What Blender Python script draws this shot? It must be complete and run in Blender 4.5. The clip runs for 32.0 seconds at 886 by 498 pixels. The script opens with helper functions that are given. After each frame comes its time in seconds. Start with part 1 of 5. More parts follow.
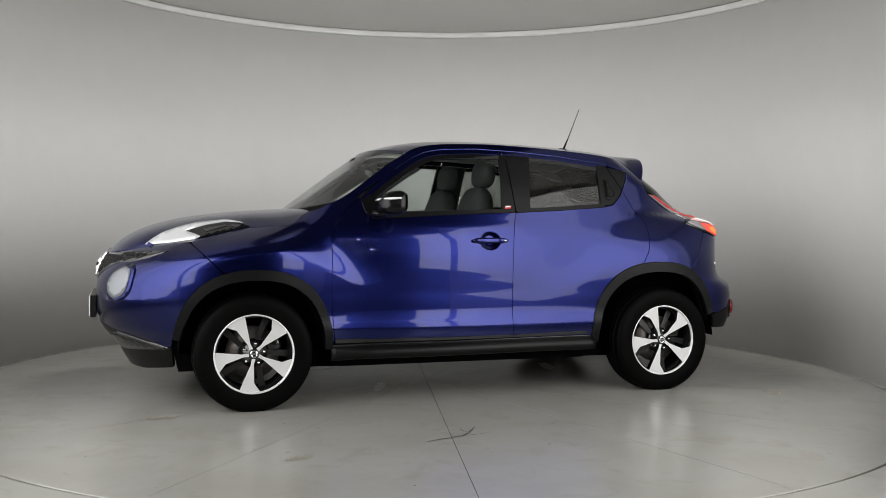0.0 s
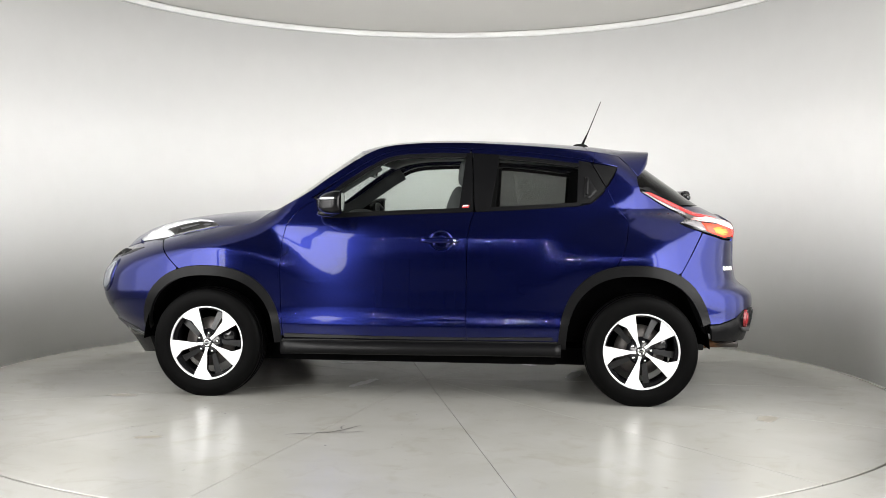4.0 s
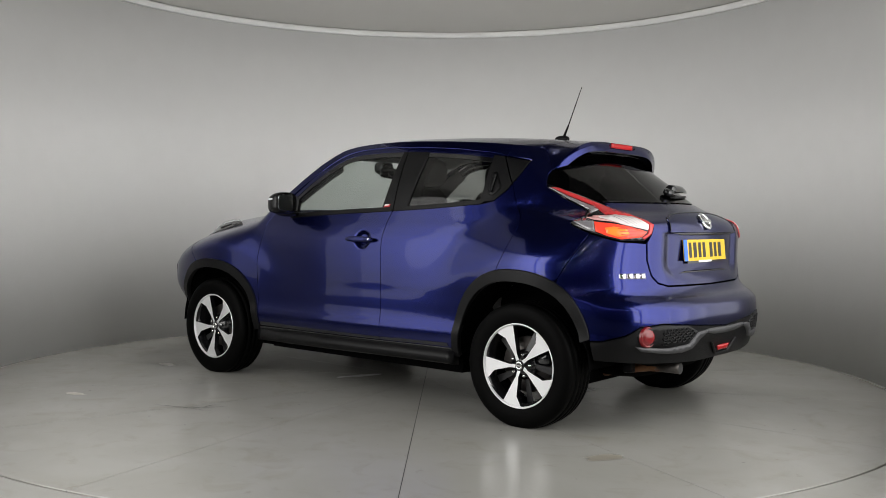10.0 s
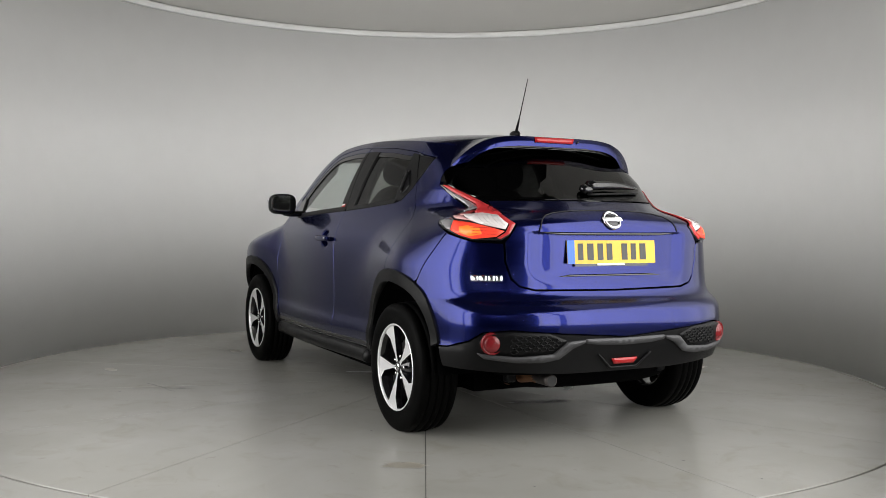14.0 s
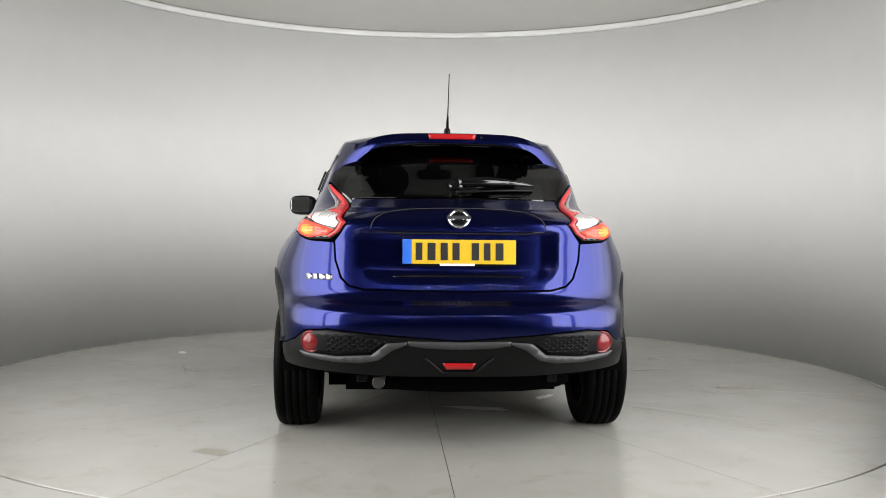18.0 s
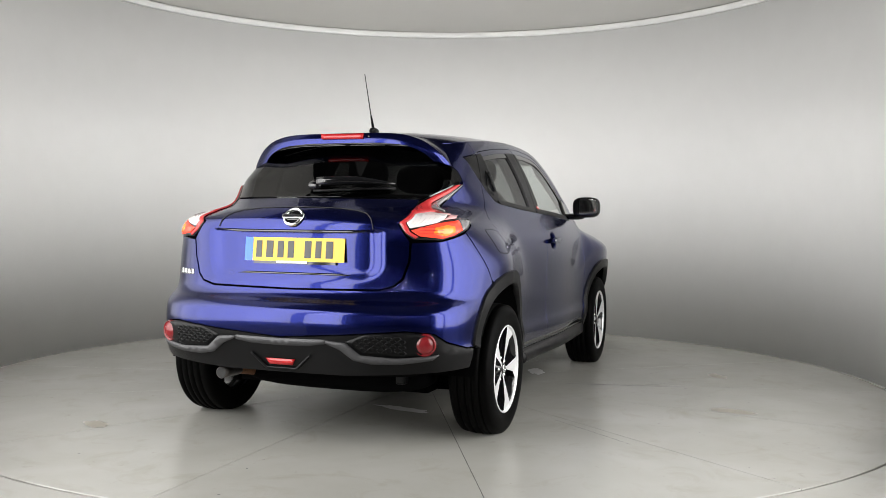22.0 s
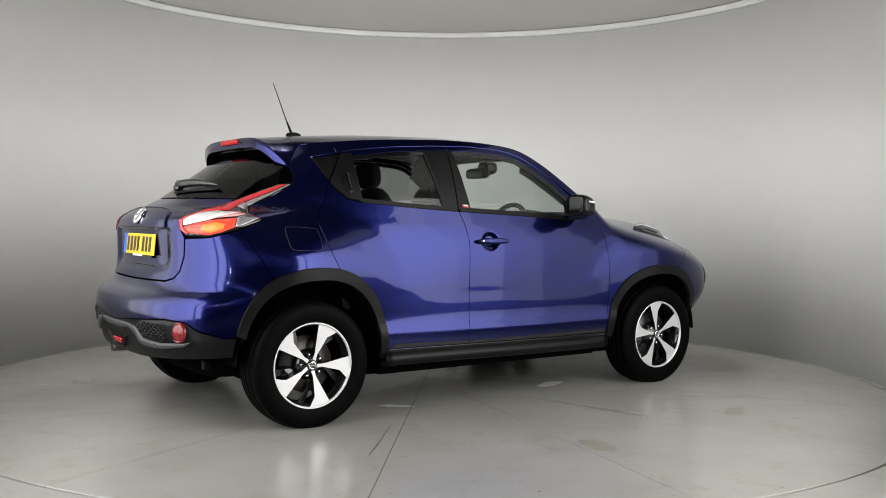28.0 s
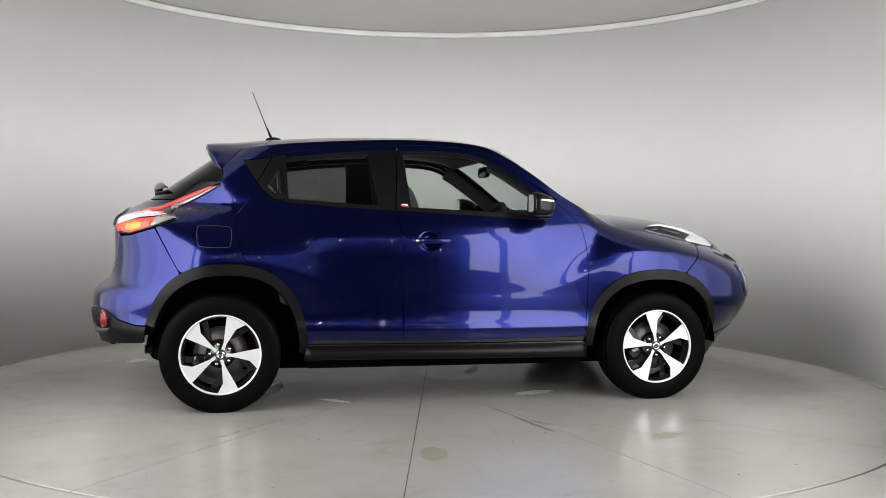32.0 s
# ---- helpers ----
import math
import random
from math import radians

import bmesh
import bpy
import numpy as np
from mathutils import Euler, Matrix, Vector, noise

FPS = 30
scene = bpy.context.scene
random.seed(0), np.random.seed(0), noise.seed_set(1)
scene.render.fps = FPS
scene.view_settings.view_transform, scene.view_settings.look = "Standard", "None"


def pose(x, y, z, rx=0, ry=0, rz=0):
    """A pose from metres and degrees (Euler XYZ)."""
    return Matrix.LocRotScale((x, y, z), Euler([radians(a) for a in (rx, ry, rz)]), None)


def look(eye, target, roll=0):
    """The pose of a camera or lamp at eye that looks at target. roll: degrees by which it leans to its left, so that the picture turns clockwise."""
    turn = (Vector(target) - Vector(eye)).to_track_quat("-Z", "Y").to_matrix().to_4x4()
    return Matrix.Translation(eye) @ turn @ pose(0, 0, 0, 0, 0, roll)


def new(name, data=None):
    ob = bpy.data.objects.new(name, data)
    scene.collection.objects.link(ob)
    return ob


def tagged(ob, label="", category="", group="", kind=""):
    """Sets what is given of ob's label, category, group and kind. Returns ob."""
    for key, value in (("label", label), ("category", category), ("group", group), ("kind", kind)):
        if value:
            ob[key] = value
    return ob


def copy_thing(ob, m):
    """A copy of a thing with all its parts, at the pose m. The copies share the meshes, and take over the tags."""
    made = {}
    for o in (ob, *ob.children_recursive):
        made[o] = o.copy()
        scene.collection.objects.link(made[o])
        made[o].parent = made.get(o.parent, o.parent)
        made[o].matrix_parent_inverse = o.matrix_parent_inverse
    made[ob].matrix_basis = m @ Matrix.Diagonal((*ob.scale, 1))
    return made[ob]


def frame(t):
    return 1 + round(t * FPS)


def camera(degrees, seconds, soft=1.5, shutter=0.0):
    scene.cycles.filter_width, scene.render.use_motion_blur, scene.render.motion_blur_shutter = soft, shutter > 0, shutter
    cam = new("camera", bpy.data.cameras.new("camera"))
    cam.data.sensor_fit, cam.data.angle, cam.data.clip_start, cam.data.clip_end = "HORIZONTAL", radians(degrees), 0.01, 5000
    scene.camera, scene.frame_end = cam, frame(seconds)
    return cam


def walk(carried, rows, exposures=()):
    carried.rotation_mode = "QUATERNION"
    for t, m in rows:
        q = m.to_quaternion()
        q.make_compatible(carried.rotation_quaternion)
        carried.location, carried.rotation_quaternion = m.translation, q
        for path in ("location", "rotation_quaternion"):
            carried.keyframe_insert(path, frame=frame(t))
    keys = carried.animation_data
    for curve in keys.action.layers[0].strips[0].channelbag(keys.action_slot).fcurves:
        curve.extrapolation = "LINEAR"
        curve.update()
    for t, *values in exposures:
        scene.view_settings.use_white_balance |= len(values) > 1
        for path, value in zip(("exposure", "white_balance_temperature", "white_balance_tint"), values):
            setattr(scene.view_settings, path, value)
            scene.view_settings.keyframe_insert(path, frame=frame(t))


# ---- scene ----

# ---- camera ----
SECONDS = 32.0
cam = camera(50.93, SECONDS, soft=0.8)
EYE = (0.0, -6.152, 1.052)
AIM = (EYE[0] + 0.01767, EYE[1] + 0.99934, EYE[2] - 0.03163)
walk(cam, [(0.0, look(EYE, AIM, 0.60)), (SECONDS, look(EYE, AIM, 0.60))],
     exposures=[(0.0, -0.24), (1.0, 0.18), (2.0, 0.45), (3.0, 0.61), (4.5, 0.71), (6.0, 0.78), (7.0, 0.57), (8.0, 0.15), (9.0, -0.19), (10.0, -0.31), (11.0, -0.31),
                (12.0, -0.18), (13.0, -0.12), (14.0, -0.17), (15.5, -0.01), (17.0, 0.18), (18.0, 0.31), (19.0, 0.33), (20.0, 0.33), (21.0, 0.35), (22.0, 0.31), (23.0, 0.10),
                (24.0, 0.08), (25.0, 0.12), (26.5, 0.06), (28.0, -0.01), (29.0, -0.06), (30.0, -0.16), (31.0, -0.09), (SECONDS, 0.18)])

# heading of the car on the turntable, in degrees, every two seconds
HEADINGS = [197.31, 186.15, 174.64, 162.93, 151.14, 139.34, 127.58, 115.86, 104.17, 92.51, 80.84, 69.16, 57.46, 45.75, 34.08, 22.53, 11.22]
CAR_X, CAR_Y = -0.047, -0.063      # the car's place on the turntable

# ---- light ----
world = bpy.data.worlds.new("world")
scene.world = world
world.use_nodes = True
world.node_tree.nodes["Background"].inputs[0].default_value = (0.5, 0.52, 0.55, 1)
world.node_tree.nodes["Background"].inputs[1].default_value = 0.02


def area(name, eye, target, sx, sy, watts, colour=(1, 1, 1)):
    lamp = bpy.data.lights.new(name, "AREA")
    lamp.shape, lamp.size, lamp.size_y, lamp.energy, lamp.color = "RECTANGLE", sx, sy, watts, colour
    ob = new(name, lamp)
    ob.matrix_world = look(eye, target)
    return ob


# unseen lamps added under the ceiling to even out the wall, turned outwards, and unseen upright light panels along the
# wall on both sides of the opening
for k in range(12):
    a = radians(-90 + 49 + 262 * (k + 0.5) / 12)
    ca, sa = math.cos(a), math.sin(a)
    w = area("added_wall_fill", (0.80 * ca, 0.80 * sa, 2.84), (2.97 * ca, 2.97 * sa, 1.5), 0.42, 0.7, 0.5 if k in (0, 1, 10, 11) else 3.3 if k in (4, 5, 6, 7) else 2.3, (1.0, 0.985, 0.965))
    w.data.spread = radians(128)
    # second added lamp, aimed low to lift the wall's dark foot
    w = area("added_low_wall_fill", (0.80 * ca, 0.80 * sa, 2.82), (2.97 * ca, 2.97 * sa, 0.3), 0.42, 0.4, 3.0 if k in (1, 2, 9, 10) else 1.9, (1.0, 0.985, 0.965))
    w.data.spread = radians(62)
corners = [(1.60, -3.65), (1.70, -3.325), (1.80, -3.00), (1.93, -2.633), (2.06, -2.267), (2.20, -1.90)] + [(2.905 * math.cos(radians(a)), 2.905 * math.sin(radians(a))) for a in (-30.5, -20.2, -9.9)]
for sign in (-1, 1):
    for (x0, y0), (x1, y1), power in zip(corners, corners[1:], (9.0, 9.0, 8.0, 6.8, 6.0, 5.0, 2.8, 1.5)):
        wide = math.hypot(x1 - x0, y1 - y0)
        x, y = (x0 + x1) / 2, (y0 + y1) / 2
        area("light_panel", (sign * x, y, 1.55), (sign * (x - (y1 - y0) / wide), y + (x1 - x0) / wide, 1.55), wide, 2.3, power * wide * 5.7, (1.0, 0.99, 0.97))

# ---- materials ----


def material(name, colour, rough=0.5, metal=0.0, coat=0.0, coat_rough=0.03, spec=0.5):
    m = bpy.data.materials.new(name)
    m.use_nodes = True
    b = m.node_tree.nodes["Principled BSDF"]
    b.inputs["Base Color"].default_value = (*colour, 1)
    b.inputs["Roughness"].default_value = rough
    b.inputs["Metallic"].default_value = metal
    b.inputs["Coat Weight"].default_value = coat
    b.inputs["Coat Roughness"].default_value = coat_rough
    b.inputs["Specular IOR Level"].default_value = spec
    return m


def grain(m, scale=40.0, colour_amount=0.15, rough_amount=0.15, bump=0.0, stretch=(1, 1, 1), detail=4.0):
    """Vary a material's colour, roughness and relief by noise at two scales."""
    nt = m.node_tree
    b = nt.nodes["Principled BSDF"]
    co = nt.nodes.new("ShaderNodeTexCoord")
    mp = nt.nodes.new("ShaderNodeMapping")
    mp.inputs["Scale"].default_value = stretch
    nt.links.new(co.outputs["Object"], mp.inputs["Vector"])
    fine = nt.nodes.new("ShaderNodeTexNoise")
    fine.inputs["Scale"].default_value, fine.inputs["Detail"].default_value = scale, detail
    wide = nt.nodes.new("ShaderNodeTexNoise")
    wide.inputs["Scale"].default_value, wide.inputs["Detail"].default_value = scale / 18, 3
    for n in (fine, wide):
        nt.links.new(mp.outputs[0], n.inputs["Vector"])
    add = nt.nodes.new("ShaderNodeMath")
    add.operation = "ADD"
    nt.links.new(fine.outputs[0], add.inputs[0])
    nt.links.new(wide.outputs[0], add.inputs[1])
    base = tuple(b.inputs["Base Color"].default_value)[:3]
    ramp = nt.nodes.new("ShaderNodeMapRange")
    ramp.inputs[1].default_value, ramp.inputs[2].default_value = 0.6, 1.4
    ramp.inputs[3].default_value, ramp.inputs[4].default_value = 1 - colour_amount, 1 + colour_amount
    nt.links.new(add.outputs[0], ramp.inputs[0])
    mul = nt.nodes.new("ShaderNodeVectorMath")
    mul.operation = "SCALE"
    mul.inputs[0].default_value = base
    nt.links.new(ramp.outputs[0], mul.inputs["Scale"])
    nt.links.new(mul.outputs[0], b.inputs["Base Color"])
    r0 = b.inputs["Roughness"].default_value
    rr = nt.nodes.new("ShaderNodeMapRange")
    rr.inputs[1].default_value, rr.inputs[2].default_value = 0.6, 1.4
    rr.inputs[3].default_value, rr.inputs[4].default_value = max(0.02, r0 * (1 - rough_amount)), min(1, r0 * (1 + rough_amount))
    nt.links.new(add.outputs[0], rr.inputs[0])
    nt.links.new(rr.outputs[0], b.inputs["Roughness"])
    if bump:
        bp = nt.nodes.new("ShaderNodeBump")
        bp.inputs["Strength"].default_value, bp.inputs["Distance"].default_value = bump, 0.002
        nt.links.new(fine.outputs[0], bp.inputs["Height"])
        nt.links.new(bp.outputs[0], b.inputs["Normal"])
    return m


def glass(name, colour, rough=0.0, base=0.042):
    """Thin tinted pane: clear tint with a mirror coat by Fresnel."""
    m = bpy.data.materials.new(name)
    m.use_nodes = True
    nt = m.node_tree
    nt.nodes.remove(nt.nodes["Principled BSDF"])
    out = nt.nodes["Material Output"]
    tr = nt.nodes.new("ShaderNodeBsdfTransparent")
    tr.inputs[0].default_value = (*colour, 1)
    gl = nt.nodes.new("ShaderNodeBsdfGlossy")
    gl.inputs["Roughness"].default_value = rough
    lw = nt.nodes.new("ShaderNodeLayerWeight")
    lw.inputs[0].default_value = 0.5
    pw = nt.nodes.new("ShaderNodeMath")
    pw.operation, pw.inputs[1].default_value = "POWER", 5.0
    nt.links.new(lw.outputs["Facing"], pw.inputs[0])
    fr = nt.nodes.new("ShaderNodeMath")
    fr.operation, fr.inputs[1].default_value, fr.inputs[2].default_value = "MULTIPLY_ADD", 0.93, base
    nt.links.new(pw.outputs[0], fr.inputs[0])
    mix = nt.nodes.new("ShaderNodeMixShader")
    nt.links.new(fr.outputs[0], mix.inputs[0])
    nt.links.new(tr.outputs[0], mix.inputs[1])
    nt.links.new(gl.outputs[0], mix.inputs[2])
    nt.links.new(mix.outputs[0], out.inputs[0])
    return m


def glow(name, colour, strength, rough=0.2):
    m = material(name, colour, rough)
    b = m.node_tree.nodes["Principled BSDF"]
    b.inputs["Emission Color"].default_value = (*colour, 1)
    b.inputs["Emission Strength"].default_value = strength
    return m


M = {}
M["wall"] = grain(material("white_matt_wall", (0.63, 0.63, 0.625), 0.9, spec=0.1), 6.0, 0.02, 0.1, 0.05)
M["trim"] = grain(material("white_gloss_trim", (0.74, 0.74, 0.73), 0.35), 12.0, 0.02, 0.1)
M["ceiling"] = grain(material("stretched_white_ceiling", (0.64, 0.63, 0.60), 0.6), 5.0, 0.02, 0.1)
M["floor"] = material("worn_grey_floor_paint", (0.57, 0.56, 0.52), 0.26)


def worn_floor(m):
    """Floor paint: broad clouds of wear, thin stains, faint scuffs, and a slightly uneven gloss."""
    nt = m.node_tree
    b = nt.nodes["Principled BSDF"]
    co = nt.nodes.new("ShaderNodeTexCoord")

    def noise_at(scale, detail, rough=0.5, distort=0.0):
        n = nt.nodes.new("ShaderNodeTexNoise")
        n.inputs["Scale"].default_value, n.inputs["Detail"].default_value = scale, detail
        n.inputs["Roughness"].default_value, n.inputs["Distortion"].default_value = rough, distort
        nt.links.new(co.outputs["Object"], n.inputs["Vector"])
        return n

    def ramp(src, pairs):
        r = nt.nodes.new("ShaderNodeValToRGB")
        e = r.color_ramp.elements
        e[0].position, e[0].color = pairs[0][0], (*pairs[0][1], 1)
        e[1].position, e[1].color = pairs[1][0], (*pairs[1][1], 1)
        nt.links.new(src, r.inputs[0])
        return r

    def times(a, c):
        n = nt.nodes.new("ShaderNodeMix")
        n.data_type, n.blend_type = "RGBA", "MULTIPLY"
        n.inputs[0].default_value = 1.0
        nt.links.new(a, n.inputs[6])
        nt.links.new(c, n.inputs[7])
        return n.outputs[2]
    clouds = ramp(noise_at(1.6, 4, 0.55, 0.6).outputs[0], ((0.30, (0.270, 0.265, 0.240)), (0.70, (0.305, 0.302, 0.283))))
    stains = ramp(noise_at(4.5, 5, 0.6, 1.0).outputs[0], ((0.28, (0.91, 0.895, 0.86)), (0.46, (1, 1, 1))))
    scuffs = ramp(noise_at(14.0, 3, 0.5, 0.8).outputs[0], ((0.22, (0.86, 0.84, 0.81)), (0.31, (1, 1, 1))))
    nt.links.new(times(times(clouds.outputs[0], stains.outputs[0]), scuffs.outputs[0]), b.inputs["Base Color"])
    gloss = nt.nodes.new("ShaderNodeMapRange")
    gloss.inputs[1].default_value, gloss.inputs[2].default_value = 0.3, 0.7
    gloss.inputs[3].default_value, gloss.inputs[4].default_value = 0.21, 0.27
    nt.links.new(noise_at(3.0, 5, 0.6).outputs[0], gloss.inputs[0])
    nt.links.new(gloss.outputs[0], b.inputs["Roughness"])
    bp = nt.nodes.new("ShaderNodeBump")
    bp.inputs["Strength"].default_value, bp.inputs["Distance"].default_value = 0.001, 0.003
    nt.links.new(noise_at(7.0, 3).outputs[0], bp.inputs["Height"])
    nt.links.new(bp.outputs[0], b.inputs["Normal"])
    return m


worn_floor(M["floor"])
M["studio"] = grain(material("dark_studio_paint", (0.06, 0.06, 0.065), 0.7), 5.0, 0.1, 0.1)
M["gap"] = material("black_gap", (0.02, 0.02, 0.02), 0.8)
M["paint"] = material("metallic_blue_paint", (0.0058, 0.0096, 0.084), 0.215, 0.92, 0.40, 0.022)
M["black"] = grain(material("black_textured_plastic", (0.003, 0.003, 0.0034), 0.36, spec=0.16), 300.0, 0.1, 0.15, 0.25)
M["gloss"] = material("gloss_black", (0.004, 0.004, 0.0045), 0.08, 0.0, 0.3)
M["mirror_black"] = material("black_mirror_shell", (0.004, 0.004, 0.0045), 0.22, spec=0.22)
M["tyre"] = grain(material("black_rubber_tyre", (0.002, 0.002, 0.002), 0.5, spec=0.03), 120.0, 0.2, 0.15, 0.2)
M["alloy"] = material("machined_alloy", (0.74, 0.74, 0.75), 0.40, 0.5)
M["rimdark"] = material("black_wheel_lacquer", (0.006, 0.006, 0.007), 0.15, 0.0, 0.4)
M["glass"] = glass("clear_car_glass", (0.75, 0.79, 0.77))
M["privacy"] = glass("dark_privacy_glass", (0.30, 0.31, 0.30))
M["rear_glass"] = glass("darkest_privacy_glass", (0.018, 0.018, 0.0175), base=0.020)
M["cloth"] = grain(material("black_seat_cloth", (0.085, 0.085, 0.088), 0.9, spec=0.2), 250.0, 0.2, 0.05, 0.3)
M["cabin"] = grain(material("dark_cabin_plastic", (0.03, 0.03, 0.031), 0.6, spec=0.25), 150.0, 0.15, 0.1, 0.15)
M["headliner"] = grain(material("grey_headliner", (0.35, 0.35, 0.34), 0.9), 200.0, 0.08, 0.05, 0.1)
M["chrome"] = material("chrome", (0.85, 0.85, 0.86), 0.08, 1.0)

M["white"] = grain(material("white_plastic", (0.78, 0.78, 0.77), 0.35), 60.0, 0.03, 0.1)
M["badge_red"] = material("red_enamel", (0.45, 0.02, 0.02), 0.3)
M["clear_lens"] = material("clear_lens_plastic", (0.75, 0.76, 0.78), 0.08, 0.0, 1.0)
M["smoke"] = material("smoked_silver_lens", (0.25, 0.24, 0.25), 0.12, 0.3, 1.0)
M["lens_white"] = glow("clear_lamp_lens", (0.70, 0.66, 0.65), 0.14, 0.08)
M["lens_grey"] = material("lens_rib_plastic", (0.35, 0.32, 0.32), 0.15, 0.3, 1.0)
M["lens_head"] = material("headlamp_lens", (0.20, 0.21, 0.23), 0.2, 0.3, 0.0, spec=0.3)
M["lens_lamp"] = material("bright_lamp_lens", (0.55, 0.56, 0.58), 0.1, 0.3, 0.6)
M["red_pale"] = glow("pale_red_lens", (0.42, 0.030, 0.032), 0.10, 0.1)
M["red_rose"] = glow("rose_lens", (0.62, 0.34, 0.33), 0.14, 0.1)
M["red_lit"] = glow("lit_red_lens", (0.75, 0.055, 0.03), 0.45, 0.12)
M["red_mid"] = glow("red_lamp_lens", (0.32, 0.010, 0.012), 0.15, 0.12)
# the reflector is no lamp: a faint emission is added to brighten its red
M["reflex_glow"] = glow("red_reflector_faint_glow", (0.15, 0.008, 0.011), 0.05, 0.25)
M["amber_lit"] = glow("lit_amber_bulb", (0.95, 0.20, 0.03), 0.45, 0.2)
M["plate"] = grain(material("yellow_reflective_plate", (0.62, 0.405, 0.013), 0.35), 80.0, 0.04, 0.1)
M["plate_blue"] = material("blue_plate_band", (0.02, 0.13, 0.60), 0.35)
M["plate_bar"] = material("black_plate_print", (0.012, 0.012, 0.012), 0.4)
M["dark_silver"] = grain(material("dark_satin_silver", (0.055, 0.055, 0.058), 0.42, 0.3, spec=0.3), 200.0, 0.1, 0.1)
M["rust"] = grain(material("rusty_steel", (0.16, 0.075, 0.035), 0.7, 0.5), 90.0, 0.4, 0.2, 0.4)
M["rimgrey"] = material("grey_wheel_lacquer", (0.012, 0.012, 0.013), 0.3, 0.2)
M["disc"] = grain(material("worn_brake_disc", (0.11, 0.10, 0.095), 0.45, 0.8), 70.0, 0.2, 0.2)
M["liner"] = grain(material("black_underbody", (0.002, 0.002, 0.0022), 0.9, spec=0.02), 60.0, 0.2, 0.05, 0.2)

# ---- mesh helpers ----


def part(name, bm, mat, parent=None, label="", smooth=True):
    me = bpy.data.meshes.new(name)
    if isinstance(bm, bmesh.types.BMesh):
        bm.to_mesh(me)
        bm.free()
    else:
        me.from_pydata([tuple(map(float, v)) for v in bm[0]], [], bm[1])
    me.materials.append(mat)
    if smooth:
        me.shade_smooth()
    ob = new(name, me)
    if parent is not None:
        ob.parent = parent
    if label:
        ob["label"] = label
    return ob


def soften(ob, width=0.004, segments=2, angle=35):
    """Rounded edges on a part."""
    mod = ob.modifiers.new("bevel", "BEVEL")
    mod.width, mod.segments, mod.limit_method, mod.angle_limit = width, segments, "ANGLE", radians(angle)
    mod.harden_normals = False
    return ob


def empty(name, label, category, group="", kind=""):
    ob = new(name)
    ob.empty_display_size = 0.2
    return tagged(ob, label, category, group, kind)


def lathe(profile, steps=64, a0=0.0, a1=2 * math.pi):
    """Turn (r, z) pairs about z; open or closed sweep."""
    full = abs(a1 - a0 - 2 * math.pi) < 1e-6
    n = steps if full else steps + 1
    v, f = [], []
    for i in range(n):
        a = a0 + (a1 - a0) * i / steps
        v += [(r * math.cos(a), r * math.sin(a), z) for r, z in profile]
    k = len(profile)
    for i in range(steps):
        p, q = i * k, ((i + 1) % n) * k
        f += [(p + j, q + j, q + j + 1, p + j + 1) for j in range(k - 1)]
    return v, f


def tube(points, r, sides=10, closed=False):
    pts = [Vector(p) for p in points]
    v, f = [], []
    n = len(pts)
    for i, p in enumerate(pts):
        d = (pts[(i + 1) % n] - pts[i - 1]) if closed else (pts[min(i + 1, n - 1)] - pts[max(i - 1, 0)])
        d.normalize()
        up = Vector((0, 0, 1)) if abs(d.z) < 0.9 else Vector((1, 0, 0))
        a = d.cross(up).normalized()
        b = d.cross(a)
        rr = r[i] if isinstance(r, (list, tuple)) else r
        v += [p + rr * (math.cos(2 * math.pi * j / sides) * a + math.sin(2 * math.pi * j / sides) * b) for j in range(sides)]
    for i in range(n if closed else n - 1):
        p, q = i * sides, ((i + 1) % n) * sides
        f += [(p + j, p + (j + 1) % sides, q + (j + 1) % sides, q + j) for j in range(sides)]
    if not closed:
        f += [tuple(range(sides))[::-1], tuple(range((n - 1) * sides, n * sides))]
    return v, f


def ellipsoid_data(cx, cy, cz, rx, ry, rz, nu=16, nv=10):
    v, f = [], []
    for j in range(nv + 1):
        b = -math.pi / 2 + math.pi * j / nv
        v += [(cx + rx * math.cos(b) * math.cos(2 * math.pi * i / nu), cy + ry * math.cos(b) * math.sin(2 * math.pi * i / nu), cz + rz * math.sin(b)) for i in range(nu)]
    for j in range(nv):
        f += [(j * nu + i, j * nu + (i + 1) % nu, (j + 1) * nu + (i + 1) % nu, (j + 1) * nu + i) for i in range(nu)]
    return v, f


def box(sx, sy, sz, at=(0, 0, 0), turn=None):
    bm = bmesh.new()
    bmesh.ops.create_cube(bm, size=1)
    m = Matrix.Translation(at) @ (turn or Matrix()) @ Matrix.Diagonal((sx, sy, sz, 1))
    bmesh.ops.transform(bm, matrix=m, verts=bm.verts)
    return bm


# ---- the round booth ----
R_TABLE, R_WALL, H_WALL = 2.936, 2.968, 2.86
OPEN = radians(49)             # half of the opening in front, seen from the middle


def arc(profile, steps=160):
    return lathe(profile, steps, -math.pi / 2 + OPEN, 1.5 * math.pi - OPEN)


wall = tagged(part("wall_round", arc([(R_WALL + 0.10, -0.02), (R_WALL, -0.02), (R_WALL, H_WALL + 0.05), (R_WALL + 0.10, H_WALL + 0.05), (R_WALL + 0.10, -0.02)]), M["wall"]),
              "smooth white curved studio wall round the turntable", "wall", kind="structure")
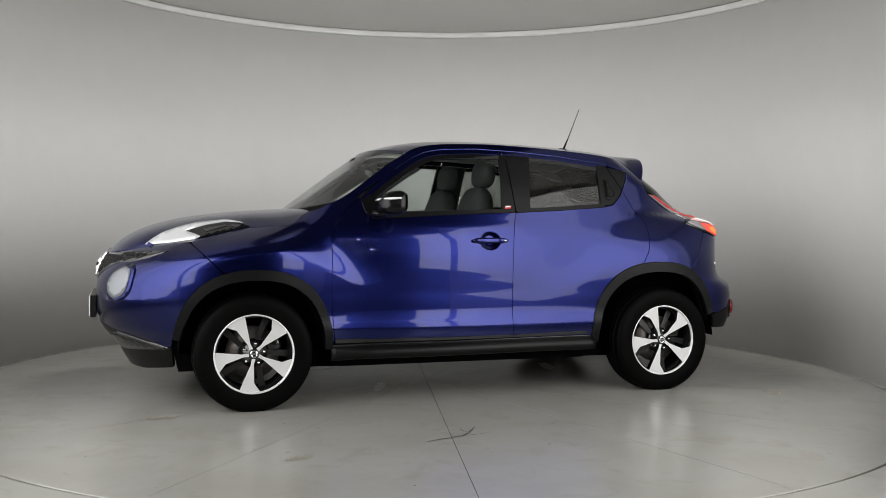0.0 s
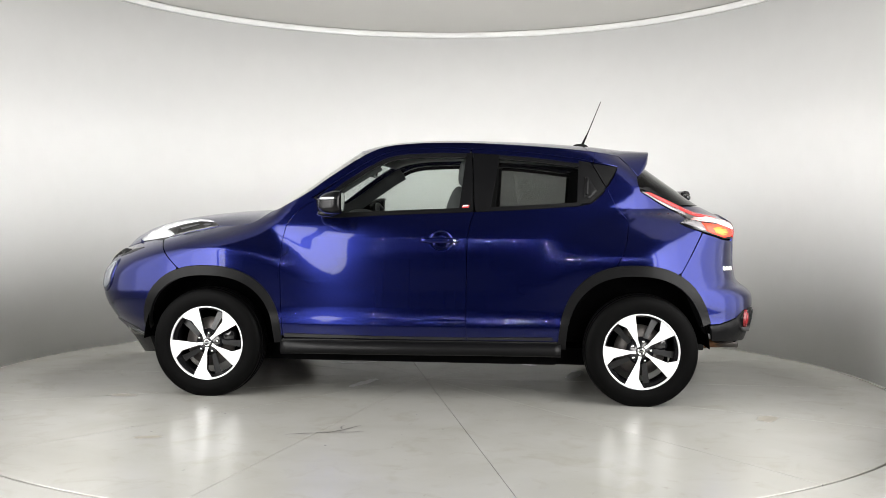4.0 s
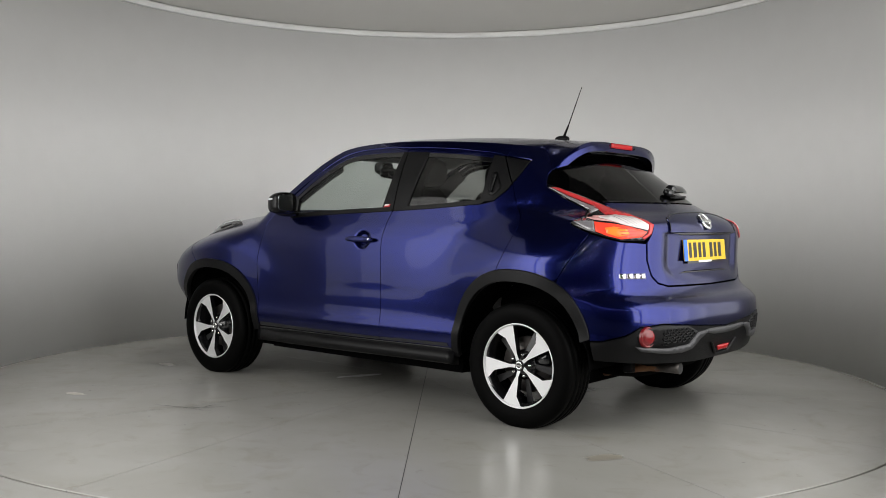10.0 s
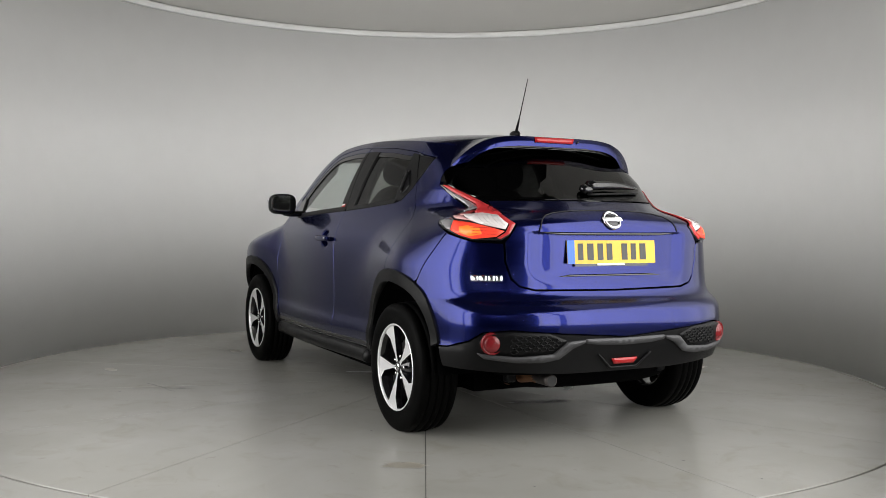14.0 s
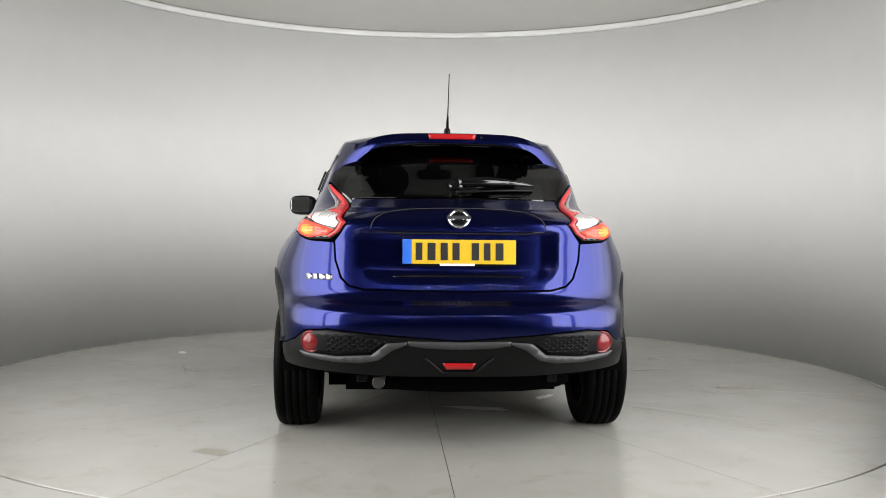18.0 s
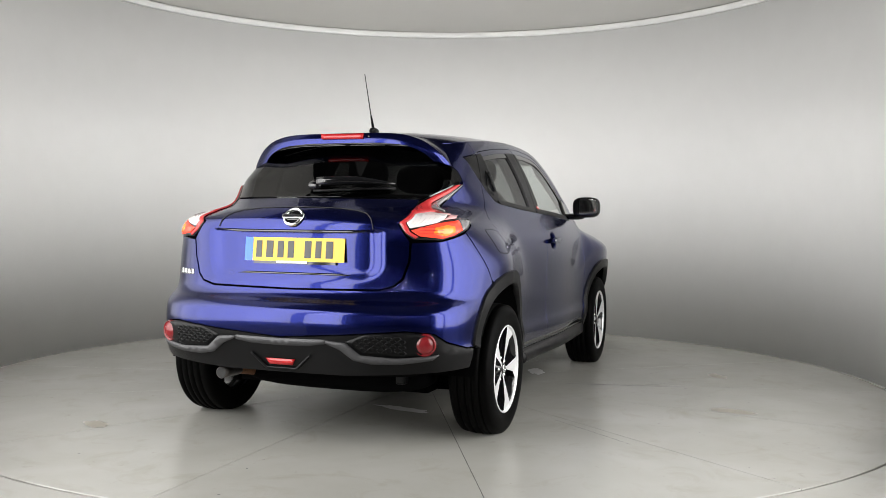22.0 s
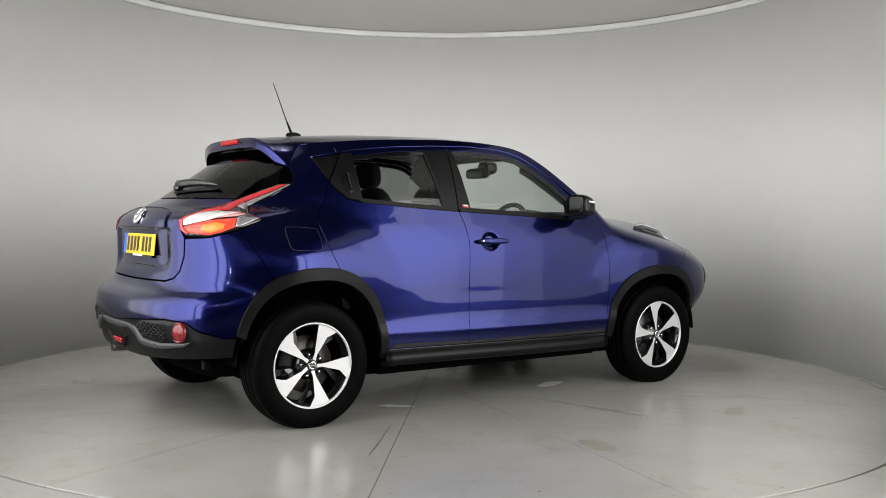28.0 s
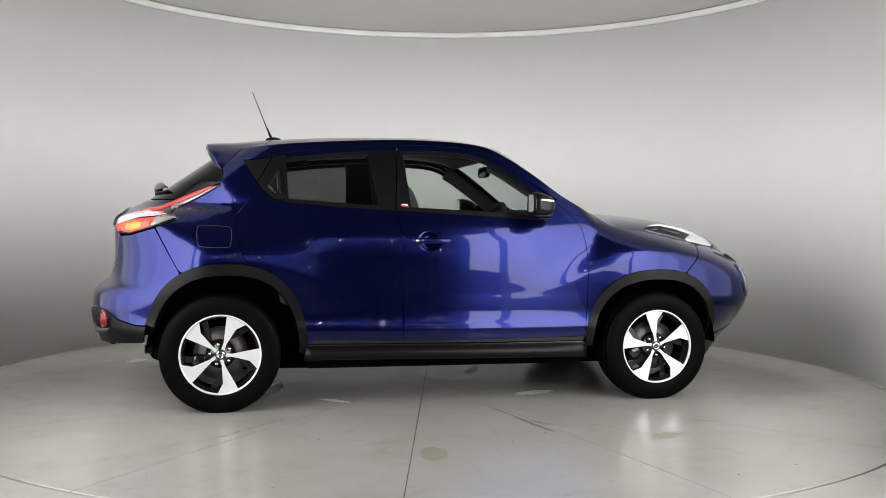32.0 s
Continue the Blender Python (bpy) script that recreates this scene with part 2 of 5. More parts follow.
trim = tagged(part("trim", arc([(R_WALL - 0.002, H_WALL - 0.045), (R_WALL - 0.03, H_WALL - 0.045), (R_WALL - 0.034, H_WALL - 0.04), (R_WALL - 0.034, H_WALL + 0.0), (R_WALL - 0.03, H_WALL + 0.005), (R_WALL - 0.002, H_WALL + 0.005)]), M["trim"]),
              "white rounded trim between curved wall and ceiling", "trim", kind="structure")
ceil = tagged(part("ceiling", arc([(1.30, H_WALL + 0.05), (1.30, H_WALL + 0.012), (R_WALL + 0.09, H_WALL + 0.012), (R_WALL + 0.09, H_WALL + 0.05), (1.30, H_WALL + 0.05)]), M["ceiling"], smooth=False),
              "flat off-white round ceiling over the turntable", "ceiling", kind="structure")
outer = part("floor", lathe([(R_TABLE + 0.016, -0.03), (R_TABLE + 0.016, -0.0005), (R_TABLE + 0.019, 0.0), (6.5, 0.0), (14.0, 0.0)], 160), M["floor"], smooth=False)
tagged(outer, "pale grey painted studio floor outside the turntable", "floor", kind="structure")
part("gap", lathe([(R_TABLE - 0.1, -0.03), (R_TABLE + 0.2, -0.03)], 96), M["gap"], outer)
for sign in (-1, 1):
    r = tagged(part("wall_return", box(0.10, 1.25, H_WALL + 0.05, (0, 0, (H_WALL + 0.05) / 2)), M["wall"], smooth=False), "flat white wall beside the booth's opening", "wall", kind="structure")
    r.matrix_world = pose(sign * 2.02, -2.50, 0, 0, 0, sign * -28.5) @ Matrix.Translation((sign * 0.09, 0, 0))
# the dark studio beyond the opening
for name, at, size in (("wall_left", (-6, -3, 2.2), (0.2, 18, 4.4)), ("wall_right", (6, -3, 2.2), (0.2, 18, 4.4)),
                       ("wall_back", (0, -10, 2.2), (12, 0.2, 4.4)), ("wall_front", (0, 4.5, 2.2), (12, 0.2, 4.4))):
    tagged(part(name, box(*size, at), M["studio"], smooth=False), "dark painted studio wall", "wall", kind="structure")
tagged(part("ceiling_studio", box(12.2, 18, 0.2, (0, -3, 4.5)), M["studio"], smooth=False), "dark studio ceiling", "ceiling", kind="structure")

turntable = empty("turntable", "round turning floor disc painted pale grey, with radial joints", "turntable")
SECTORS = 14
for k in range(SECTORS):
    g = 0.0016
    a0, a1 = 2 * math.pi * k / SECTORS, 2 * math.pi * (k + 1) / SECTORS
    v, f = [], []
    radii = [0.012, 0.3, 0.7, 1.1, 1.5, 1.9, 2.3, 2.7, R_TABLE - 0.004, R_TABLE, R_TABLE]
    n = 10
    for j, r in enumerate(radii):
        z = -0.0035 if j == 9 else -0.024 if j == 10 else 0.0
        d = g / r
        for i in range(n + 1):
            a = a0 + d + (a1 - a0 - 2 * d) * i / n
            v.append((r * math.cos(a), r * math.sin(a), z))
    for j in range(len(radii) - 1):
        f += [(j * (n + 1) + i, (j + 1) * (n + 1) + i, (j + 1) * (n + 1) + i + 1, j * (n + 1) + i + 1) for i in range(n)]
    # the joint's sides
    for i in (0, n):
        b = len(v)
        v += [(v[j * (n + 1) + i][0], v[j * (n + 1) + i][1], -0.012) for j in range(9)]
        for j in range(8):
            q = (j * (n + 1) + i, (j + 1) * (n + 1) + i, b + j + 1, b + j)
            f.append(q if i == n else q[::-1])
    part("deck_panel", (v, f), M["floor"], turntable, smooth=False)
part("joint_filler", lathe([(0.0, -0.005), (R_TABLE - 0.005, -0.005)], 96), M["gap"], turntable, smooth=False)

M["crack"] = grain(material("dark_cracked_paint", (0.05, 0.047, 0.042), 0.7), 60.0, 0.3, 0.1)
M["bare"] = grain(material("pale_scraped_patch", (0.40, 0.40, 0.39), 0.5), 40.0, 0.1, 0.1)
M["stain"] = grain(material("brown_floor_stain", (0.225, 0.21, 0.175), 0.4), 30.0, 0.15, 0.1)
spots = random.Random(7)


def ragged(path, width, name, mat, label=""):
    """A thin uneven mark along a path on the deck, in the car's plan."""
    pts = [(x + CAR_X, y + CAR_Y) for x, y in path]
    fine = []
    for (a, b), (c, d) in zip(pts, pts[1:]):
        n = max(2, int(math.hypot(c - a, d - b) / 0.02))
        fine += [(a + (c - a) * i / n + spots.gauss(0, width * 0.5), b + (d - b) * i / n + spots.gauss(0, width * 0.5)) for i in range(n)]
    fine.append(pts[-1])
    v, f = [], []
    for i, (x, y) in enumerate(fine):
        p, q = fine[max(i - 1, 0)], fine[min(i + 1, len(fine) - 1)]
        dx, dy = q[0] - p[0], q[1] - p[1]
        k = math.hypot(dx, dy) or 1
        w = width * spots.uniform(0.25, 1.0) * (0.2 if i in (0, len(fine) - 1) else 1)
        v += [(x - dy / k * w, y + dx / k * w, 0.0012), (x + dy / k * w, y - dx / k * w, 0.0012)]
    f = [(2 * i, 2 * i + 1, 2 * i + 3, 2 * i + 2) for i in range(len(fine) - 1)]
    return part(name, (v, f), mat, turntable, label, smooth=False)


def blotch(x, y, rx, ry, turn, name, mat, label=""):
    n = 40
    v = [(0, 0, 0.0008)]
    for i in range(n):
        a = 2 * math.pi * i / n
        r = 1 + 0.35 * noise.noise((3 * math.cos(a) + x * 9, 3 * math.sin(a) + y * 9, 1.7)) + 0.25 * noise.noise((8 * math.cos(a), 8 * math.sin(a), x * 5))
        v.append((rx * r * math.cos(a), ry * r * math.sin(a), 0.0008))
    m = Matrix.Translation((x + CAR_X, y + CAR_Y, 0)) @ Matrix.Rotation(radians(turn), 4, "Z")
    return part(name, ([m @ Vector(p) for p in v], [(0, i + 1, (i + 1) % n + 1) for i in range(n)]), mat, turntable, label, smooth=False)


ragged([(0.57, 1.77), (0.47, 1.73), (0.36, 1.70), (0.31, 1.64), (0.27, 1.58), (0.235, 1.53)], 0.008, "paint_crack", M["crack"], "dark crack in the floor paint")
ragged([(0.36, 1.70), (0.28, 1.69), (0.20, 1.66)], 0.006, "paint_crack", M["crack"])
ragged([(0.31, 1.64), (0.33, 1.58), (0.31, 1.52)], 0.005, "paint_crack", M["crack"])
ragged([(0.20, -0.85), (0.24, -1.02), (0.30, -1.30), (0.35, -1.50), (0.38, -1.60)], 0.006, "paint_crack", M["crack"], "crack along a joint")
ragged([(0.30, -1.30), (0.42, -1.42), (0.52, -1.50)], 0.004, "paint_crack", M["crack"])
ragged([(-0.90, -1.03), (-1.10, -1.26), (-1.30, -1.49)], 0.004, "paint_crack", M["crack"])
ragged([(0.80, -1.30), (1.10, -1.45), (1.45, -1.52)], 0.003, "paint_crack", M["crack"])
for x, y, rx, ry, turn in ((-0.95, -0.19, 0.17, 0.045, 75), (0.42, 0.30, 0.16, 0.035, 70), (0.60, -0.55, 0.13, 0.05, 20), (-0.62, -0.62, 0.10, 0.03, -40)):
    blotch(x, y, rx, ry, turn, "scraped_patch", M["bare"], "pale patch of scraped paint")
for x, y, rx, ry, turn in ((0.9, -1.75, 0.10, 0.05, 30), (-0.3, -1.9, 0.12, 0.06, 80), (1.75, 0.9, 0.08, 0.04, 0), (-1.9, 1.1, 0.09, 0.05, 60), (1.2, 1.9, 0.07, 0.03, 15)):
    blotch(x, y, rx, ry, turn, "floor_stain", M["stain"], "faint brown stain")
for k in range(60):
    a, r = spots.uniform(0, 2 * math.pi), 2.85 * math.sqrt(spots.uniform(0.12, 1))
    q = spots.uniform(0.003, 0.009)
    blotch(r * math.cos(a), r * math.sin(a), q, q * spots.uniform(0.4, 1), spots.uniform(0, 180), "chip", M["crack"])

# small spotlights on stands in the dark studio, on both sides of the camera
M["spot"] = glow("lit_spotlight_lens", (1.0, 0.95, 0.88), 420.0)
spot = empty("studio_spotlight", "small lit black studio spotlight on a stand", "spotlight", "studio spotlights")
part("lens", ellipsoid_data(0, 0, 0, 0.012, 0.030, 0.030), M["spot"], spot)
part("housing", tube([(0, 0.0, 0), (0, -0.06, 0), (0, -0.16, 0)], [0.034, 0.038, 0.030], 16), M["studio"], spot)
SPOTS = [(-1.05, -5.3, 2.75), (1.05, -5.3, 2.75), (-1.5, -5.0, 1.9), (1.45, -5.0, 2.0), (-0.55, -6.9, 2.3), (0.65, -6.9, 2.4), (-1.8, -5.6, 1.15), (1.9, -5.7, 1.25),
         (-0.5, -6.6, 2.15), (0.3, -6.6, 2.3), (0.1, -6.9, 2.6), (-1.0, -6.4, 2.1), (1.2, -6.3, 2.3), (-0.3, -6.5, 1.8)]
spot_list = [spot] + [copy_thing(spot, Matrix()) for _ in SPOTS[1:]]
for ob, at in zip(spot_list, SPOTS):
    ob.matrix_basis = Matrix.Translation(at)
    k = part("stand", tube([(0, -0.08, -0.03), (0, -0.08, -at[2])], 0.012, 8), M["studio"], ob)

# ---- the car: body surface ----


def curve(pairs):
    """Smooth curve through (a, b) pairs: a monotone cubic, vectorised."""
    p = sorted(pairs)
    x, y = np.array([q[0] for q in p], float), np.array([q[1] for q in p], float)
    h, d = np.diff(x), np.diff(y) / np.diff(x)
    m = np.zeros_like(y)
    m[0], m[-1] = d[0], d[-1]
    for i in range(1, len(x) - 1):
        if d[i - 1] * d[i] > 0:
            w1, w2 = 2 * h[i] + h[i - 1], h[i] + 2 * h[i - 1]
            m[i] = (w1 + w2) / (w1 / d[i - 1] + w2 / d[i])

    def f(a):
        a = np.asarray(a, float)
        i = np.clip(np.searchsorted(x, a) - 1, 0, len(x) - 2)
        t = (a - x[i]) / h[i]
        lo, hi = t < 0, t > 1
        tc = np.clip(t, 0, 1)
        r = (y[i] * (1 + 2 * tc) * (1 - tc) ** 2 + y[i + 1] * tc ** 2 * (3 - 2 * tc)
             + h[i] * (m[i] * tc * (1 - tc) ** 2 - m[i + 1] * tc ** 2 * (1 - tc)))
        return r + np.where(lo, t * h[i] * m[0], 0) + np.where(hi, (t - 1) * h[i] * m[-1], 0)
    return f


def step(a, b, x):
    t = np.clip((x - a) / (b - a), 0, 1)
    return t * t * (3 - 2 * t)


SECTION = curve([(0.10, 0.74), (0.20, 0.775), (0.30, 0.815), (0.36, 0.834), (0.40, 0.8415), (0.43, 0.8430), (0.455, 0.8400), (0.480, 0.8335), (0.505, 0.8300), (0.54, 0.8285), (0.62, 0.8285), (0.70, 0.8305), (0.78, 0.8335), (0.85, 0.835), (0.93, 0.830),
                 (1.00, 0.812), (1.06, 0.789), (1.12, 0.765), (1.20, 0.733), (1.30, 0.690), (1.40, 0.640), (1.46, 0.602), (1.52, 0.548), (1.58, 0.46)])
REAR = curve([(0.15, -1.86), (0.25, -1.90), (0.33, -1.945), (0.42, -1.970), (0.50, -1.986), (0.58, -1.993), (0.625, -1.988), (0.66, -1.960), (0.69, -1.915), (0.73, -1.890),
              (0.85, -1.876), (0.95, -1.878), (1.02, -1.868), (1.08, -1.83), (1.16, -1.69), (1.25, -1.555), (1.41, -1.325), (1.52, -1.17)])
REAR_N = curve([(0.3, 2.9), (0.5, 3.2), (0.62, 3.15), (0.72, 3.1), (0.92, 3.15), (1.04, 3.4), (1.075, 2.8), (1.11, 2.4), (1.17, 2.4), (1.25, 2.3), (1.5, 2.3)])
REAR_L = curve([(0.3, 0.55), (0.70, 0.575), (0.92, 0.585), (1.045, 0.57), (1.075, 0.66), (1.11, 0.80), (1.16, 0.62), (1.22, 0.42), (1.27, 0.33), (1.6, 0.30)])
FRONT = curve([(0.15, 1.89), (0.22, 1.93), (0.30, 1.975), (0.36, 2.02), (0.44, 2.075), (0.55, 2.095), (0.68, 2.09), (0.78, 2.065), (0.86, 2.025), (0.93, 1.95), (1.0, 1.80), (1.1, 1.6), (1.5, 1.3)])
FENDER_TOP = curve([(0.6, 1.55), (0.75, 1.40), (0.85, 1.27), (0.95, 1.185), (1.05, 1.140), (1.2, 1.095), (1.4, 1.055), (1.6, 1.005), (1.8, 0.945), (2.0, 0.87), (2.15, 0.80)])
UPPER_TAPER = curve([(-1.9, 0.66), (-1.5, 0.80), (-1.2, 0.895), (-0.9, 0.955), (-0.5, 0.99), (-0.2, 1.0), (0.2, 0.995), (0.5, 0.975), (0.8, 0.94), (1.1, 0.9)])


CREST_R = curve([(-2.0, 0.93), (-1.7, 0.985), (-1.5, 1.030), (-1.25, 1.045), (-1.05, 1.030), (-0.88, 0.985), (-0.71, 0.89), (-0.5, 0.80)])
CREST_F = curve([(0.40, 0.74), (0.55, 0.78), (0.70, 0.83), (0.83, 0.90), (1.0, 0.985), (1.2, 1.01), (1.5, 0.98), (1.8, 0.93)])


def half_width(x, z):
    """How far the body's skin lies from the middle plane at length x and height z."""
    x, z = np.asarray(x, float), np.asarray(z, float)
    w = SECTION(z)
    up = step(0.98, 1.30, z)
    w = w * (1 + (UPPER_TAPER(x) - 1) * up)
    # the flank bows outwards in plan between the haunches over the wheels, which are full below a crest line with a shelf above it
    bow = -0.055 * (1 - np.exp(-(x - 0.08) ** 2 / 0.671)) * step(-1.95, -1.30, x) * step(2.2, 1.25, x)
    rear = np.exp(-(np.maximum(0, x + 1.40) / 0.54) ** 2 - (np.minimum(0, x + 1.25) / 0.38) ** 2) * step(0.06, -0.23, z - CREST_R(x)) * (0.55 + 0.45 * step(0.25, 0.75, z))
    fore = np.exp(-((x - 1.25) / np.where(x < 1.25, 0.42, 0.50)) ** 2) * step(0.06, -0.16, z - CREST_F(x)) * (0.60 + 0.40 * step(0.25, 0.72, z))
    w = w + bow * (1 - np.clip(rear + fore, 0, 1)) * (1 - up) + 0.056 * rear + 0.070 * fore
    # rear corner
    t = np.clip((x - REAR(z)) / REAR_L(z), 0, 1)
    n = REAR_N(z)
    w = w * (1 - (1 - t) ** n) ** (1 / n)
    # front corner
    up = step(0.36, 0.62, z)
    t = np.clip((FRONT(z) - x) / (1.05 - 0.27 * up), 0, 1)
    n = 2.5 + 0.8 * up
    w = w * (1 - (1 - t) ** n) ** (1 / n)
    # front wings roll over to the bonnet
    t = np.clip((FENDER_TOP(x) - z) / 0.24, 0, 1)
    roll = (1 - (1 - t) ** 2.3) ** (1 / 2.3)
    return w * (1 + (roll - 1) * step(0.62, 0.95, x))


def side_map(p, lift=0.0):
    """Side elevation (x, z) to the left flank."""
    return np.stack([p[:, 0], half_width(p[:, 0], p[:, 1]), p[:, 1]], 1)


PIVOT_R, PIVOT_F, UNROLL = -1.20, 1.20, 0.75


def wrap_map(p, pivot, sign):
    """(angle * UNROLL, z) round a pivot on the middle plane to the skin; sign -1 for the tail, 1 for the nose."""
    a, z = p[:, 0] / UNROLL, p[:, 1]
    lo, hi = np.zeros(len(p)), np.full(len(p), 1.6)
    ca, sa = np.cos(a), np.abs(np.sin(a))
    for _ in range(34):
        r = (lo + hi) / 2
        inside = half_width(pivot + sign * r * ca, z) > r * sa + 1e-7
        lo, hi = np.where(inside, r, lo), np.where(inside, hi, r)
    return np.stack([pivot + sign * lo * ca, lo * sa * np.sign(a), z], 1)


def tail_map(p):
    return wrap_map(p, PIVOT_R, -1)


def nose_map(p):
    return wrap_map(p, PIVOT_F, 1)


def on_side(x, z, pivot=PIVOT_R, sign=-1):
    """A point of the side elevation as a point of the wrapped tail or nose."""
    return (math.atan2(float(half_width(x, z)), sign * (x - pivot)) * UNROLL, z)


def on_end(y, z, pivot=PIVOT_R, sign=-1):
    """A point of the end elevation (y, z) as a point of the wrapped tail or nose."""
    lo, hi = 0.0, 1.6
    for _ in range(40):
        m = (lo + hi) / 2
        if half_width(pivot + sign * m, z) > abs(y):
            lo = m
        else:
            hi = m
    return (math.atan2(y, lo) * UNROLL, z)


def many_end(y, z, pivot=PIVOT_R, sign=-1):
    """on_end for arrays."""
    lo, hi = np.zeros(len(y)), np.full(len(y), 1.6)
    for _ in range(34):
        m = (lo + hi) / 2
        more = half_width(pivot + sign * m, z) > np.abs(y)
        lo, hi = np.where(more, m, lo), np.where(more, hi, m)
    return np.arctan2(y, lo) * UNROLL, z


def ring(points, gap=0.02, smooth=0):
    """Closed outline with points at most gap apart; smooth rounds its corners."""
    p = [Vector(q) for q in points]
    for _ in range(smooth):
        p = [w for i in range(len(p)) for w in (p[i].lerp(p[(i + 1) % len(p)], 0.25), p[i].lerp(p[(i + 1) % len(p)], 0.75))]
    out = []
    for a, b in zip(p, p[1:] + p[:1]):
        n = max(1, math.ceil((b - a).length / gap))
        out += [a.lerp(b, i / n) for i in range(n)]
    return out


def inset(p, d):
    """Move a closed outline inwards by d."""
    area2 = sum(a.x * b.y - b.x * a.y for a, b in zip(p, p[1:] + p[:1]))
    s = 1 if area2 > 0 else -1
    out = []
    for i, q in enumerate(p):
        a, b = (q - p[i - 1]), (p[(i + 1) % len(p)] - q)
        if a.length < 1e-9 or b.length < 1e-9:
            out.append(q)
            continue
        a, b = a.normalized(), b.normalized()
        n = Vector((-a.y - b.y, a.x + b.x))
        if n.length < 1e-6:
            out.append(q)
            continue
        n.normalize()
        c = max(0.35, n.dot(Vector((-a.y, a.x))))
        out.append(q + n * (s * d / c))
    return out


from mathutils.geometry import delaunay_2d_cdt


def skin(outline, surface, res=0.03, gap=0.0019, rim=0.022, lift=0.0, mirror=False, smooth=0, edge=0.018, round_edge=0.0):
    """Mesh data of a panel: the outline filled, laid on a surface, with its edge folded in by rim."""
    out = ring(outline, edge, smooth)
    if gap:
        out = inset(out, gap)
    xs, ys = [q.x for q in out], [q.y for q in out]
    inner = []
    x = min(xs) + res / 2
    row = 0
    while x < max(xs):
        y = min(ys) + res / 2 + (res / 2 if row % 2 else 0)
        while y < max(ys):
            inner.append(Vector((x, y)))
            y += res
        x += res * 0.87
        row += 1
    # keep the inner points away from the outline
    o = np.array([(q.x, q.y) for q in out])
    if inner:
        g = np.array([(q.x, q.y) for q in inner])
        far = np.sqrt(((g[:, None, :] - o[None]) ** 2).sum(2)).min(1) > res * 0.45
        inner = [q for q, k in zip(inner, far) if k]
    pts = out + inner
    n = len(out)
    vs, _, fs, _, _, _ = delaunay_2d_cdt(pts, [], [list(range(n))], 1, 1e-7)
    used = sorted({i for t in fs for i in t})
    slot = {k: i for i, k in enumerate(used)}
    p2 = np.array([(vs[k].x, vs[k].y) for k in used])
    f = [tuple(slot[k] for k in t) for t in fs]
    p3 = surface(p2)
    e = 0.003
    du = surface(p2 + [e, 0]) - surface(p2 - [e, 0])
    dv = surface(p2 + [0, e]) - surface(p2 - [0, e])
    nr = np.cross(du, dv)
    nr /= np.linalg.norm(nr, axis=1)[:, None] + 1e-12
    # outwards
    mid = p3 - np.array([0.0, 0.0, 0.75])
    if (nr * mid * [0.3, 1, 1]).sum() < 0:
        nr = -nr
    p3 = p3 + nr * lift
    # wind the faces with the normals
    ff = []
    for t in f:
        a, b, c = (p3[i] for i in t)
        ff.append(t if np.dot(np.cross(b - a, c - a), nr[t[0]]) > 0 else t[::-1])
    # the folded edge
    cnt = {}
    for t in ff:
        for a, b in ((t[0], t[1]), (t[1], t[2]), (t[2], t[0])):
            cnt[(a, b)] = 1
    border = [(a, b) for a, b in cnt if (b, a) not in cnt]
    idx = {}
    v = [tuple(q) for q in p3]
    nn = [tuple(q) for q in nr]
    flat = len(ff)
    for a, b in border:
        for k in (a, b):
            if k not in idx:
                idx[k] = len(v)
                v.append(tuple(p3[k] - nr[k] * rim))
                nn.append(tuple(nr[k]))
    ff += [(b, a, idx[a], idx[b]) for a, b in border]
    if mirror:
        v = [(a, -b, c) for a, b, c in v]
        nn = [(a, -b, c) for a, b, c in nn]
        ff = [t[::-1] for t in ff]
    return v, ff, nn, flat


def panel(name, outline, surface, mat, parent, label="", **kw):
    v, f, nn, flat = skin(outline, surface, **kw)
    me = bpy.data.meshes.new(name)
    me.from_pydata(v, [], f)
    me.materials.append(mat)
    me.shade_smooth()
    loops = []
    for i, poly in enumerate(f):
        for k in poly:
            loops.append(nn[k] if i < flat else (0, 0, 0))
    me.normals_split_custom_set(loops)
    ob = new(name, me)
    ob.parent = parent
    if label:
        ob["label"] = label
    return ob


def crown(b, c, power=2.2):
    """A surface between an edge curve b(t) and its mirror image, over the middle curve c(t); (k, t) with k from -1 to 1."""
    def f(p):
        k, t = p[:, 0], p[:, 1]
        B, C = b(t), c(t)
        w = np.abs(k) ** power
        return np.stack([C[:, 0] + (B[:, 0] - C[:, 0]) * w, k * B[:, 1], C[:, 2] + (B[:, 2] - C[:, 2]) * w], 1)
    return f


def arch_pts(arch, a0, a1, n=24, thin=(0.0, 0.0)):
    """Wheel opening: a squarish oval (cx, cz, half width, half height), by polar angle."""
    out = []
    for i in range(n + 1):
        t = radians(a0 + (a1 - a0) * i / n)
        r = ((abs(math.cos(t)) / (arch[2] - thin[0])) ** 2.4 + (abs(math.sin(t)) / (arch[3] - thin[1])) ** 2.4) ** (-1 / 2.4)
        out.append((arch[0] + r * math.cos(t), arch[1] + r * math.sin(t)))
    return out


HUB_F, HUB_R, R_TYRE = 1.265, -1.258, 0.326

# ---- the car: panels ----
car = empty("car", "metallic deep blue small crossover car parked on the turntable", "car")
DOOR_FRONT = [(0.645, 1.165), (0.707, 1.132), (0.771, 1.072), (0.813, 1.007), (0.832, 0.909), (0.836, 0.745), (0.834, 0.548), (0.818, 0.36)]
DOOR_MID = [(-0.260, 0.353), (-0.256, 0.50), (-0.256, 0.689), (-0.257, 0.85), (-0.260, 0.935), (-0.275, 1.034), (-0.296, 1.100)]
